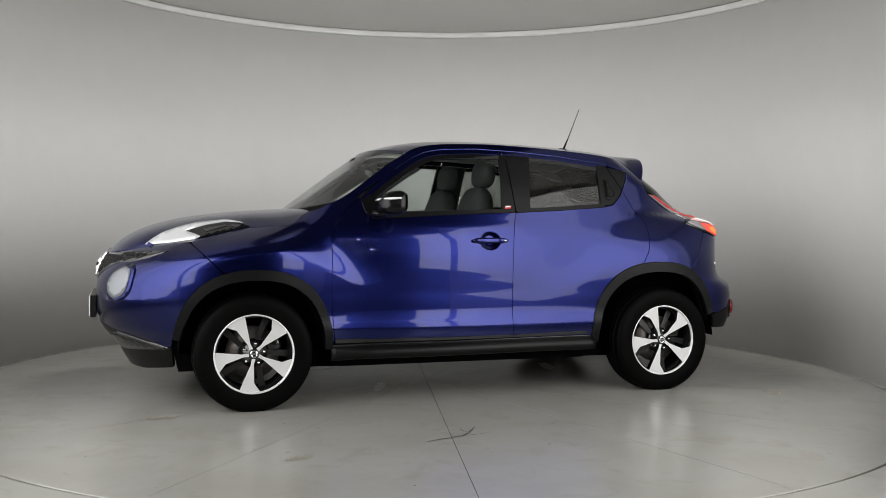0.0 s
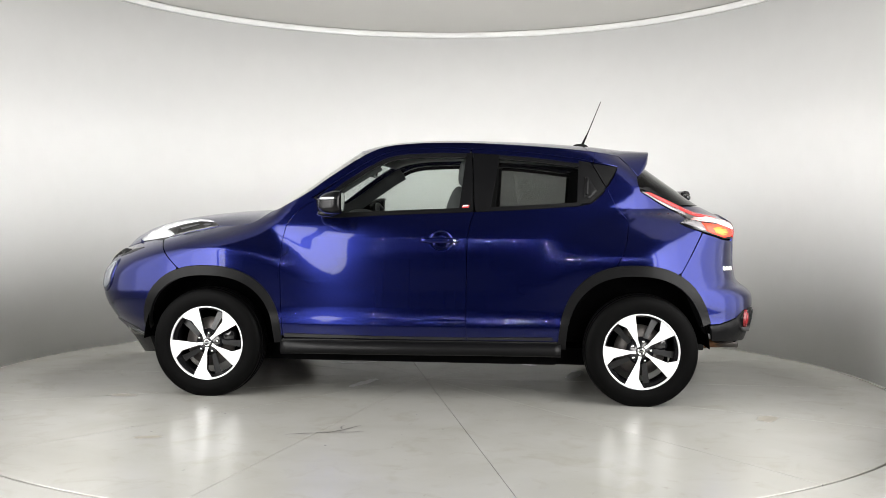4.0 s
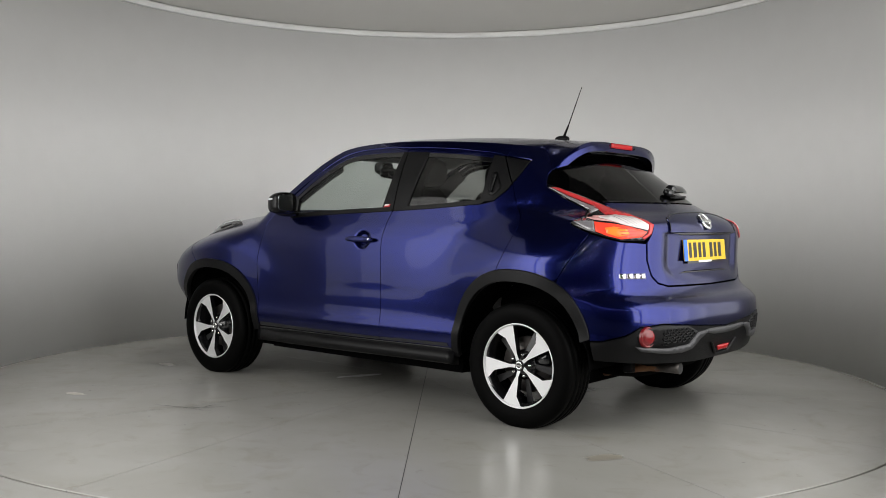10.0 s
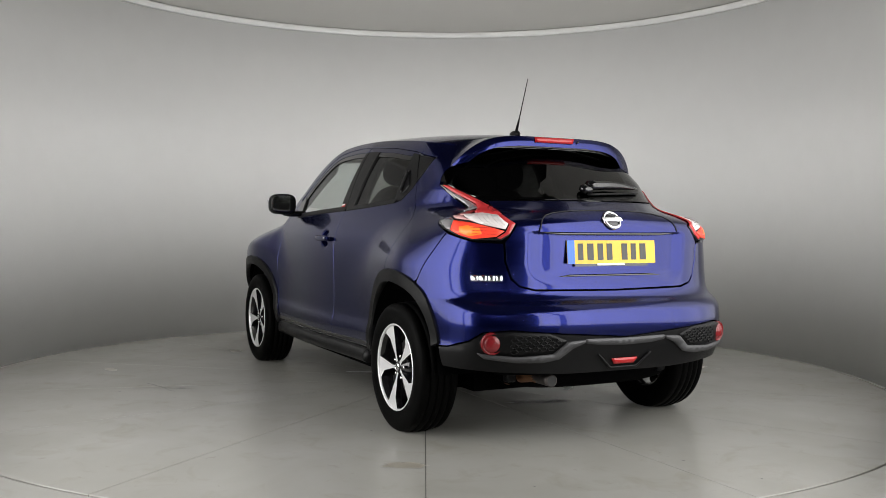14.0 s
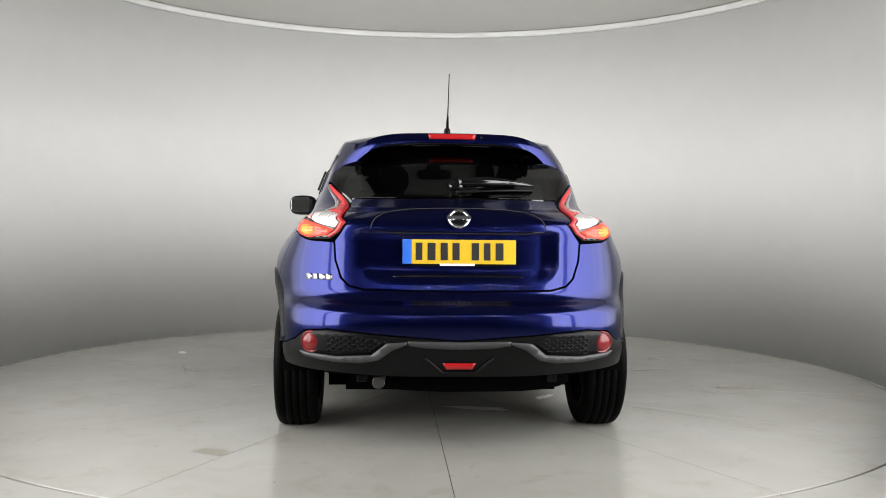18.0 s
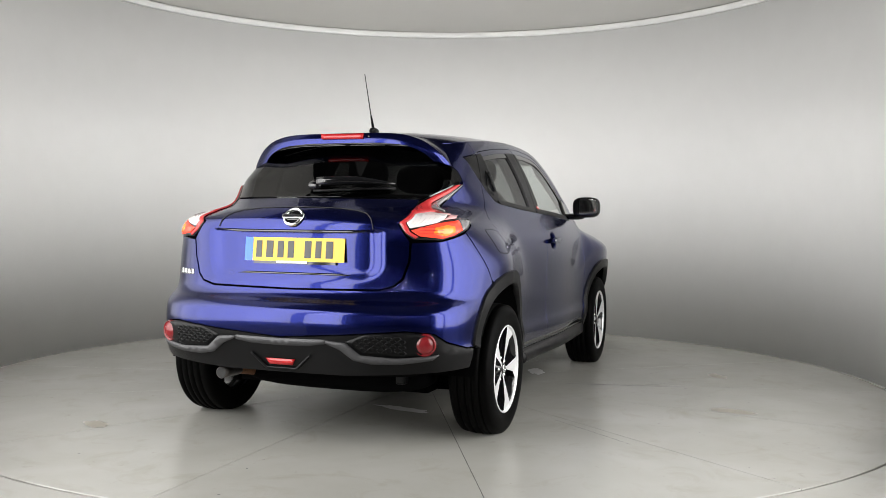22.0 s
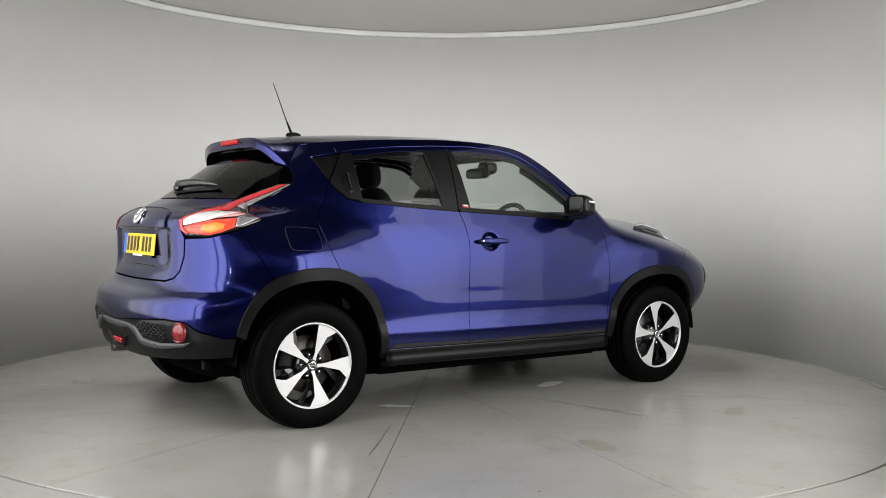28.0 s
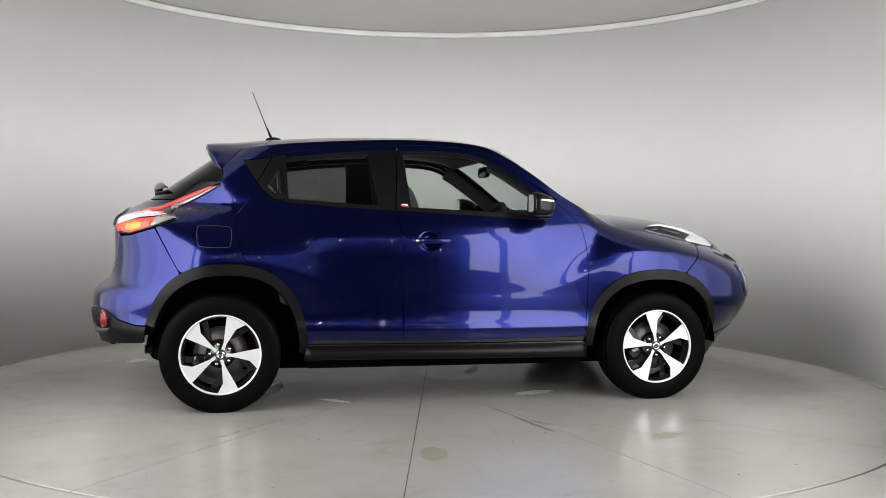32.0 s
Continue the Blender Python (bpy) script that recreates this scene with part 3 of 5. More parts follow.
DOOR_REAR = [(-1.112, 0.795), (-1.150, 0.87), (-1.172, 0.94), (-1.184, 1.02), (-1.174, 1.07), (-1.118, 1.142), (-1.067, 1.250)]
BELT_F = [(-0.29, 1.098), (0.15, 1.078), (0.585, 1.052), (0.628, 1.09)]
BELT_R = [(-0.30, 1.098), (-0.60, 1.115), (-0.90, 1.138), (-0.975, 1.152), (-1.045, 1.212)]
SEAM = [(0.660, 1.188), (0.511, 1.290), (0.377, 1.380), (0.300, 1.424), (0.242, 1.450), (0.180, 1.466), (0.107, 1.476), (-0.096, 1.485), (-0.368, 1.475), (-0.641, 1.455), (-0.914, 1.421), (-0.99, 1.402)]
RAIL = [(0.860, 1.122), (0.800, 1.148), (0.715, 1.198), (0.580, 1.298), (0.446, 1.392), (0.340, 1.455), (0.260, 1.487), (0.150, 1.505), (0.0, 1.515), (-0.2, 1.518), (-0.45, 1.509), (-0.70, 1.494), (-0.95, 1.472), (-1.15, 1.447)]
BONNET = [(0.930, 1.092), (0.969, 1.071), (1.019, 1.030), (1.069, 1.012), (1.274, 0.995), (1.420, 0.965), (1.565, 0.930), (1.700, 0.908), (1.80, 0.890)]
ARCH_F = (1.258, 0.297, 0.430, 0.474)
ARCH_R = (-1.226, 0.300, 0.436, 0.502)
rail_z = curve([(x, z) for x, z in RAIL])
bonnet_z = curve([(x, z) for x, z in BONNET])


def both(name, outline, mat, surface=side_map, label="", **kw):
    a = panel(name, outline, surface, mat, car, label, **kw)
    b = panel(name, outline, surface, mat, car, label, mirror=True, **kw)
    return a, b


def rev(p):
    return list(reversed(p))


fender = DOOR_FRONT + arch_pts(ARCH_F, 171, 70) + [(1.436, 0.758), (1.588, 0.911)] + [(1.565, 0.930), (1.420, 0.965), (1.274, 0.995), (1.069, 1.012), (1.019, 1.030), (0.969, 1.071), (0.930, 1.092), (0.860, 1.118), (0.80, 1.142), (0.715, 1.190)]
both("front_wing", fender, M["paint"])
front_door_outline = DOOR_FRONT + [(0.810, 0.350), (-0.260, 0.353)] + DOOR_MID[1:] + BELT_F


def door_map(p):
    """The flank with the round hollow behind the door handle."""
    q = side_map(p)
    r = np.hypot((p[:, 0] + 0.108) / 0.066, (p[:, 1] - 0.930) / 0.058)
    q[:, 1] -= 0.021 * step(1.06, 0.45, r)
    return q


fd_l, fd_r = both("front_door", front_door_outline, M["paint"], door_map, res=0.0095)
rear_door_outline = rev(DOOR_MID) + arch_pts(ARCH_R, 7, 76) + DOOR_REAR + rev(BELT_R)
rd_l, rd_r = both("rear_door", rear_door_outline, M["paint"])
both("roof_side_rail", SEAM + [(-1.0, 1.43), (-1.0, 1.466)] + rev(RAIL)[1:] + [(0.8, 1.12)], M["paint"])
quarter = [(-0.995, 1.402), (-1.139, 1.378), (-1.125, 1.345), (-1.108, 1.311), (-1.078, 1.262), (-1.067, 1.250), (-1.118, 1.142), (-1.174, 1.07), (-1.184, 1.02), (-1.172, 0.94), (-1.150, 0.87), (-1.112, 0.795)] + \
    arch_pts(ARCH_R, 77, 117) + [(-1.478, 0.765), (-1.604, 0.994), (-1.508, 1.027), (-1.476, 1.046), (-1.526, 1.071), (-1.490, 1.104), (-1.377, 1.161), (-1.268, 1.228), (-1.252, 1.300), (-1.272, 1.380), (-1.15, 1.447), (-1.0, 1.466)]
both("quarter_panel", quarter, M["paint"])


def sv(x, z):
    return on_side(x, z)


def tv(y, z):
    return on_end(y, z)


def run(conv, pts, n=6):
    """A line through points of an elevation, converted closely enough to stay on it."""
    out = []
    for p, q in zip(pts, pts[1:]):
        out += [conv(p[0] + (q[0] - p[0]) * i / n, p[1] + (q[1] - p[1]) * i / n) for i in range(n)]
    return out + [conv(*pts[-1])]


def mirrored(half):
    """Half an outline from the middle out and back to the middle, made whole."""
    return half + [(-a, z) for a, z in reversed(half) if abs(a) > 1e-6]


def tailgate_map(p):
    q = tail_map(p)
    y, z = q[:, 1], q[:, 2]
    sink = step(0.475, 0.375, np.abs(y) + 5 * np.maximum(0, 0.86 - z) ** 2) * step(1.006, 0.988, z) * step(0.750, 0.830, z)
    q[:, 0] += 0.022 * sink
    return q


panel("tailgate", mirrored([tv(0, 1.150), tv(0.50, 1.147), sv(-1.592, 1.111), tv(0.522, 1.095), tv(0.507, 1.034), tv(0.540, 0.984), tv(0.566, 0.950), tv(0.560, 0.86), tv(0.535, 0.785), tv(0.50, 0.750), tv(0.43, 0.733), tv(0, 0.727)]),
      tailgate_map, M["paint"], car, res=0.012)
VISOR = [tv(0, 1.101), tv(0.12, 1.0995), tv(0.22, 1.095), tv(0.30, 1.086), tv(0.35, 1.073), tv(0.382, 1.052), tv(0.397, 1.025), tv(0.404, 1.000), tv(0.2, 0.998), tv(0, 0.998)]
visor = panel("tailgate_visor", mirrored(VISOR), tail_map, M["paint"], car, "raised blue grip panel over the number plate", res=0.02, gap=0.0, rim=0.012, lift=0.006, edge=0.01)
ARCH = [(-a, b) for a, b in rev(VISOR[1:8])] + VISOR[:8]
pts = [Vector(p) for p in tail_map(np.array([(a + (c - a) * i / 6, b + (d - b) * i / 6) for (a, b), (c, d) in zip(ARCH, ARCH[1:]) for i in range(6)]))]
# thin dark line drawn along the visor's arched edge
part("visor_outline", tube([p + Vector((-0.0075, 0, 0.004)) for p in pts], 0.0022, 6), M["gap"], visor)
GLASS_SIDE = run(sv, [(-1.590, 1.118), (-1.45, 1.176), (-1.318, 1.229), (-1.262, 1.245), (-1.254, 1.30), (-1.275, 1.375)], 4)
panel("rear_window", mirrored([tv(0, 1.156), tv(0.50, 1.153)] + GLASS_SIDE + [tv(0.41, 1.412), tv(0.2, 1.430), tv(0, 1.436)]), tail_map, M["rear_glass"], car, "dark tinted rear window", rim=0.004)
panel("rear_bumper", mirrored([tv(0, 0.722), tv(0.43, 0.727), tv(0.503, 0.745), tv(0.541, 0.781), tv(0.566, 0.86), tv(0.572, 0.944), tv(0.69, 0.951), sv(-1.690, 0.966)] + run(sv, [(-1.606, 0.990), (-1.478, 0.764)])
                              + [sv(x, z) for x, z in arch_pts(ARCH_R, 119, 158, 10)] + [sv(-1.70, 0.472), tv(0.745, 0.505), tv(0.70, 0.545), tv(0.59, 0.558), tv(0.334, 0.537), tv(0, 0.512)]), tail_map, M["paint"], car, res=0.014)
panel("rear_valance", mirrored([tv(0, 0.508), tv(0.334, 0.533), tv(0.59, 0.554), tv(0.70, 0.541), tv(0.745, 0.500), sv(-1.70, 0.468), sv(-1.645, 0.466), sv(-1.655, 0.42), sv(-1.66, 0.375), tv(0.64, 0.362), tv(0.3, 0.345), tv(0, 0.345)]), tail_map, M["black"], car, "black textured plastic lower bumper")
LAMP = run(sv, [(-1.270, 1.229), (-1.318, 1.227), (-1.45, 1.173), (-1.59, 1.114)], 3) + [tv(0.526, 1.100), tv(0.510, 1.034), tv(0.544, 0.986), tv(0.582, 0.957), tv(0.69, 0.956)] + run(sv, [(-1.690, 0.971), (-1.604, 0.998), (-1.508, 1.030), (-1.478, 1.046), (-1.526, 1.073), (-1.493, 1.106), (-1.377, 1.164), (-1.275, 1.226)], 3)


def nv(x, z):
    return on_side(x, z, PIVOT_F, 1)


def fv(y, z):
    return on_end(y, z, PIVOT_F, 1)


panel("front_bumper", mirrored([fv(0, 0.86), fv(0.30, 0.87), fv(0.45, 0.885), ] + run(lambda x, z: on_side(x, z, PIVOT_F, 1), [(1.790, 0.893), (1.70, 0.908), (1.590, 0.910), (1.438, 0.757)]) + [nv(x, z) for x, z in arch_pts(ARCH_F, 68, 12, 10)]
                               + [nv(1.69, 0.340), nv(1.83, 0.330), fv(0.64, 0.365), fv(0.5, 0.42), fv(0.3, 0.455), fv(0, 0.46)]), nose_map, M["paint"], car)
panel("front_valance", mirrored([fv(0, 0.455), fv(0.3, 0.45), fv(0.5, 0.415), fv(0.64, 0.360), nv(1.83, 0.326), nv(1.69, 0.336), nv(1.675, 0.215), fv(0.4, 0.19), fv(0, 0.19)]), nose_map, M["black"], car)


def bonnet_edge(t):
    x = 0.93 + 0.87 * t
    z = bonnet_z(x)
    return np.stack([x, half_width(x, z), z], 1)


BONNET_MID = curve([(0.0, 1.112), (0.3, 1.090), (0.6, 1.048), (0.8, 0.990), (0.92, 0.922), (1.0, 0.842)])


def bonnet_mid(t):
    return np.stack([0.955 + 1.075 * t, 0 * t, BONNET_MID(t)], 1)


SQ = [(-1, 0), (1, 0), (1, 1), (-1, 1)]
panel("bonnet", SQ, crown(bonnet_edge, bonnet_mid, 2.8), M["paint"], car, res=0.035, edge=0.025, gap=0.0)


def rail_edge(t):
    x = 0.34 - 1.49 * t
    z = rail_z(x)
    return np.stack([x, half_width(x, z), z], 1)


ROOF_MID = curve([(0.0, 1.484), (0.08, 1.520), (0.18, 1.546), (0.35, 1.560), (0.6, 1.553), (0.85, 1.530), (1.0, 1.508)])


def roof_mid(t):
    return np.stack([0.47 - 1.67 * t, 0 * t, ROOF_MID(t)], 1)


panel("roof", SQ, crown(rail_edge, roof_mid, 2.4), M["paint"], car, res=0.05, edge=0.03, gap=0.0)


def screen_edge(t):
    x = 0.80 - 0.46 * t
    z = rail_z(x)
    return np.stack([x, half_width(x, z), z], 1)


def screen_mid(t):
    return np.stack([0.985 - 0.515 * t, 0 * t, 1.098 + 0.386 * t + 0.02 * t * (1 - t)], 1)


panel("windscreen", SQ, crown(screen_edge, screen_mid, 2.2), M["glass"], car, res=0.06, edge=0.04, gap=0.0, rim=0.004)

# black cladding
both("wheel_arch_moulding", arch_pts(ARCH_F, 13, 176) + rev(arch_pts(ARCH_F, 13, 176, thin=(0.042, 0.056))), M["black"], lift=0.012, rim=0.03, gap=0.0, edge=0.025)
both("wheel_arch_moulding", arch_pts(ARCH_R, 2, 157) + rev(arch_pts(ARCH_R, 2, 157, thin=(0.044, 0.060))), M["black"], lift=0.012, rim=0.03, gap=0.0, edge=0.025)
skirts = both("side_skirt", [(0.83, 0.346), (-0.785, 0.354), (-0.80, 0.300), (0.83, 0.300)], M["gloss"], lift=0.004, rim=0.05, label="black plastic sill with a stepped lower edge")
SILL = [(-0.020, 0.346), (0.000, 0.344), (0.016, 0.338), (0.032, 0.324), (0.040, 0.308), (0.041, 0.292), (0.034, 0.276), (0.020, 0.266), (-0.030, 0.260)]


def sill_step(s):
    """The rounded board along the sill, its ends tapered towards the wheels."""
    v, f, n, k = [], [], 40, len(SILL)
    for i in range(n + 1):
        x = 0.835 - 1.64 * i / n
        y = float(half_width(x, 0.33))
        out = 0.35 + 0.65 * min(1.0, (0.835 - x) / 0.22)
        drop = 0.008 * float(step(-0.4, 0.8, x))
        v += [(x, s * (y + a * out), z - drop) for a, z in SILL]
    for i in range(n):
        f += [(i * k + j, i * k + j + 1, (i + 1) * k + j + 1, (i + 1) * k + j)[::s] for j in range(k - 1)]
    return v, f + [tuple(range(k))[::-s], tuple(range(n * k, n * k + k))[::s]]


for sk, s in zip(skirts, (1, -1)):
    part("sill_step", sill_step(s), M["black"], sk)
# ---- windows and their frames ----


def strip(line, drop0, drop1):
    """Band under a line of the side elevation, from drop0 to drop1 below it along its normal."""
    up, dn = [], []
    for i, p in enumerate(line):
        a, b = Vector(line[max(i - 1, 0)]), Vector(line[min(i + 1, len(line) - 1)])
        d = (b - a).normalized()
        n = Vector((d.y, -d.x))
        if n.y > 0:
            n = -n
        up.append(tuple(Vector(p) + n * drop0))
        dn.append(tuple(Vector(p) + n * drop1))
    return up + dn[::-1]


f_top = [(0.648, 1.178)] + SEAM[1:8] + [(-0.262, 1.481)]
r_top = [(-0.270, 1.480), (-0.368, 1.475), (-0.641, 1.455), (-0.914, 1.421), (-0.970, 1.408)]
both("door_frame", strip(f_top, 0.002, 0.030), M["paint"], lift=-0.002, res=0.012, edge=0.012, rim=0.008, gap=0.001)
both("door_frame", strip(r_top, 0.002, 0.027), M["paint"], lift=-0.002, res=0.012, edge=0.012, rim=0.008, gap=0.001)
both("window_seal", strip(f_top, 0.030, 0.056), M["gloss"], lift=-0.004, res=0.012, edge=0.012, rim=0.01, gap=0.0)
both("window_seal", strip(r_top, 0.027, 0.050), M["gloss"], lift=-0.004, res=0.012, edge=0.012, rim=0.01, gap=0.0)
both("waist_moulding", [(-0.285, 1.099), (0.15, 1.079), (0.585, 1.053), (0.590, 1.078), (0.15, 1.103), (-0.275, 1.122)], M["black"], lift=0.003, res=0.012, edge=0.012, gap=0.0)
both("waist_moulding", [(-0.305, 1.099), (-0.60, 1.116), (-0.90, 1.139), (-0.93, 1.162), (-0.60, 1.138), (-0.310, 1.122)], M["black"], lift=0.003, res=0.012, edge=0.012, gap=0.0)
both("front_side_window", [(-0.225, 1.116), (0.575, 1.070), (0.58, 1.160), (0.511, 1.236), (0.377, 1.326), (0.285, 1.378), (0.222, 1.400), (0.106, 1.422), (-0.255, 1.432)], M["glass"], lift=-0.010, rim=0.004, gap=0.0)
both("mirror_base_trim", [(0.648, 1.155), (0.634, 1.095), (0.590, 1.056), (0.525, 1.062), (0.555, 1.170), (0.600, 1.196)], M["gloss"], lift=0.002, gap=0.001)
both("rear_side_window", [(-0.385, 1.120), (-0.895, 1.155), (-0.905, 1.392), (-0.420, 1.428)], M["privacy"], lift=-0.010, rim=0.004, gap=0.0)
both("door_pillar_trim", [(-0.205, 1.106), (-0.292, 1.106), (-0.272, 1.452), (-0.240, 1.452)], M["black"], lift=0.0, gap=0.001)
both("door_pillar_trim", [(-0.298, 1.106), (-0.390, 1.112), (-0.440, 1.444), (-0.278, 1.452)], M["black"], lift=0.0, gap=0.001)
both("quarter_trim", [(-0.985, 1.396), (-1.134, 1.372), (-1.122, 1.345), (-1.104, 1.311), (-1.072, 1.262), (-1.062, 1.255)], M["black"], lift=0.001, gap=0.002)
hl = both("door_handle_housing", [(-0.893, 1.150), (-0.975, 1.158), (-1.042, 1.218), (-1.060, 1.252), (-0.975, 1.400), (-0.905, 1.412)], M["black"], lift=0.0, gap=0.001)
for h, s in zip(hl, (1, -1)):
    v, f, n, k = skin([(-0.935, 1.190), (-0.962, 1.183), (-0.990, 1.205), (-1.010, 1.230), (-0.955, 1.315), (-0.938, 1.315)], side_map, res=0.015, lift=0.004, rim=0.01, gap=0.0, mirror=s < 0, edge=0.01)
    part("rear_door_handle", (v, f), M["black"], h, "black door handle set in the pillar")
    v, f, n, k = skin([(-0.940, 1.205), (-0.955, 1.200), (-0.962, 1.300), (-0.942, 1.305)], side_map, res=0.012, lift=0.018, rim=0.012, gap=0.0, mirror=s < 0, edge=0.01)
    part("grip", (v, f), M["black"], h)

# ---- doors: handles, sill lines ----


def ellipsoid(cx, cy, cz, rx, ry, rz, e1=1.0, e2=1.0, nu=24, nv=14):
    """Superellipsoid, e below 1 for boxier forms."""
    def pw(c, e):
        return math.copysign(abs(c) ** e, c)
    v, f = [], []
    for j in range(nv + 1):
        b = -math.pi / 2 + math.pi * j / nv
        for i in range(nu):
            a = 2 * math.pi * i / nu
            v.append((cx + rx * pw(math.cos(b), e1) * pw(math.cos(a), e2), cy + ry * pw(math.cos(b), e1) * pw(math.sin(a), e2), cz + rz * pw(math.sin(b), e1)))
    for j in range(nv):
        for i in range(nu):
            f.append((j * nu + i, j * nu + (i + 1) % nu, (j + 1) * nu + (i + 1) % nu, (j + 1) * nu + i))
    return v, f


for door, s in ((fd_l, 1), (fd_r, -1)):
    y0 = float(half_width(-0.10, 0.932))
    h = part("door_handle", ellipsoid(-0.103, s * (y0 + 0.020), 0.932, 0.112, 0.013, 0.017, 0.7, 0.75), M["paint"], door)
    part("lock_button", ellipsoid(-0.178, s * (y0 + 0.031), 0.933, 0.030, 0.005, 0.011, 0.7, 0.8, 20, 8), M["paint"], door)
    part("lock_barrel", lathe([(0.0, 0.004), (0.006, 0.004), (0.007, 0.0)], 16), M["chrome"], door).matrix_local = Matrix.Translation((-0.190, s * (y0 + 0.034), 0.933)) @ pose(0, 0, 0, -90 * s)
    # badge on the pillar
    v, f, n, k = skin([(-0.222, 1.118), (-0.262, 1.122), (-0.268, 1.138), (-0.228, 1.137)], side_map, res=0.01, lift=0.004, rim=0.003, gap=0.0, mirror=s < 0, edge=0.01)
    part("pillar_badge", (v, f), M["badge_red"], door, "small red and white badge")
    v, f, n, k = skin([(-0.226, 1.127), (-0.258, 1.130), (-0.262, 1.137), (-0.231, 1.136)], side_map, res=0.01, lift=0.0055, rim=0.002, gap=0.0, mirror=s < 0, edge=0.01)
    part("badge_bar", (v, f), M["white"], door)
# black gloss band along the bottom of the doors, and the sill step
both("door_sill_band", [(0.812, 0.352), (-0.258, 0.356), (-0.258, 0.372), (0.50, 0.372), (0.814, 0.378)], M["gloss"], lift=0.003, res=0.02, gap=0.001)
both("door_sill_band", [(-0.264, 0.356), (-0.762, 0.360), (-0.755, 0.380), (-0.264, 0.372)], M["gloss"], lift=0.003, res=0.02, gap=0.001)

# ---- door mirrors ----
for s in (1, -1):
    m = part("door_mirror", ellipsoid(0.515, s * 0.915, 1.146, 0.082, 0.096, 0.070, 0.62, 0.72, 32, 20), M["mirror_black"], car, "gloss black door mirror")
    for v in m.data.vertices:     # tapers towards the front, cut flat at the back
        if v.co.x < 0.455:
            v.co.x = 0.455
        t = (v.co.x - 0.455) / 0.14
        v.co.z = 1.146 + (v.co.z - 1.146) * (1 - 0.35 * max(0, t) ** 2) - 0.012 * max(0, t)
        v.co.y = s * (0.915 + (s * v.co.y - 0.915) * (1 - 0.25 * max(0, t) ** 2) - 0.015 * max(0, t))
    g = part("mirror_glass", ellipsoid(0, 0, 0, 0.0008, 0.078, 0.052, 0.5, 0.5, 24, 12), M["chrome"], m, smooth=False)
    g.matrix_local = Matrix.Translation((0.4525, s * 0.915, 1.146)) @ pose(0, 0, 0, 0, 0, s * 4)
    part("indicator", tube([(0.598, s * 0.865, 1.157), (0.592, s * 0.915, 1.160), (0.565, s * 0.965, 1.163), (0.530, s * 0.998, 1.166), (0.485, s * 1.009, 1.168)], [0.004, 0.007, 0.008, 0.007, 0.004], 8), M["clear_lens"], m)
    part("mirror_arm", ellipsoid(0.560, s * 0.815, 1.082, 0.058, 0.075, 0.022, 0.8, 0.8, 20, 10), M["mirror_black"], m)

# ---- tail ----
def on_skin(fmap, uv, lift=0.0):
    p = np.array([uv])
    q = fmap(p)[0]
    e = 0.004
    du = fmap(p + [e, 0])[0] - fmap(p - [e, 0])[0]
    dv = fmap(p + [0, e])[0] - fmap(p - [0, e])[0]
    n = np.cross(du, dv)
    n /= np.linalg.norm(n)
    if np.dot(n, q - np.array([0, 0, 0.7])) < 0:
        n = -n
    return Vector(q + n * lift), Vector(n)


def stuck(ob, place, normal, roll=0):
    """Stand a part that was made round z on the skin."""
    m = Matrix.Translation(place) @ normal.to_track_quat("Z", "Y").to_matrix().to_4x4() @ pose(0, 0, 0, 0, 0, roll)
    ob.matrix_local = m
    return m


def lamp_piece(name, outline, mat, parent, s, lift, label="", rim=0.006, surface=tail_map):
    v, f, n, k = skin(outline, surface, res=0.014, gap=0.001, rim=rim, lift=lift, mirror=s < 0, edge=0.008)
    return part(name, (v, f), mat, parent, label)


RED_BLADE = [sv(-1.290, 1.224), sv(-1.322, 1.222), sv(-1.45, 1.169), sv(-1.59, 1.110), tv(0.520, 1.085), tv(0.514, 1.034), tv(0.546, 0.989), tv(0.588, 0.963), tv(0.602, 0.972), tv(0.566, 0.994),
             tv(0.542, 1.032), tv(0.552, 1.070), tv(0.590, 1.082), sv(-1.60, 1.083), sv(-1.50, 1.128), sv(-1.377, 1.180)]
SILVER_EDGE = [sv(-1.272, 1.226), sv(-1.290, 1.222), sv(-1.377, 1.178), sv(-1.50, 1.125), sv(-1.54, 1.108), sv(-1.528, 1.088), sv(-1.495, 1.108), sv(-1.377, 1.165)]
CLEAR = [tv(0.554, 1.067), tv(0.545, 1.032), tv(0.562, 1.008), tv(0.62, 1.020), tv(0.66, 1.032), tv(0.662, 1.070), tv(0.64, 1.071), tv(0.592, 1.078)]
UPPER = [tv(0.668, 1.070), tv(0.668, 1.038), sv(-1.690, 1.043), sv(-1.60, 1.051), sv(-1.545, 1.063), sv(-1.62, 1.071)]
OUTER = [sv(-1.628, 1.000), sv(-1.600, 1.005), sv(-1.494, 1.046), sv(-1.548, 1.060), sv(-1.602, 1.047)]
LOWER = [tv(0.566, 1.000), tv(0.604, 0.974), tv(0.69, 0.963), sv(-1.685, 0.978), sv(-1.630, 0.999), sv(-1.604, 1.044), sv(-1.690, 1.036), tv(0.66, 1.028), tv(0.62, 1.016)]
BULB = [tv(0.660, 1.012), tv(0.655, 0.985), tv(0.70, 0.974), sv(-1.680, 0.990), sv(-1.665, 1.015), sv(-1.700, 1.022)]
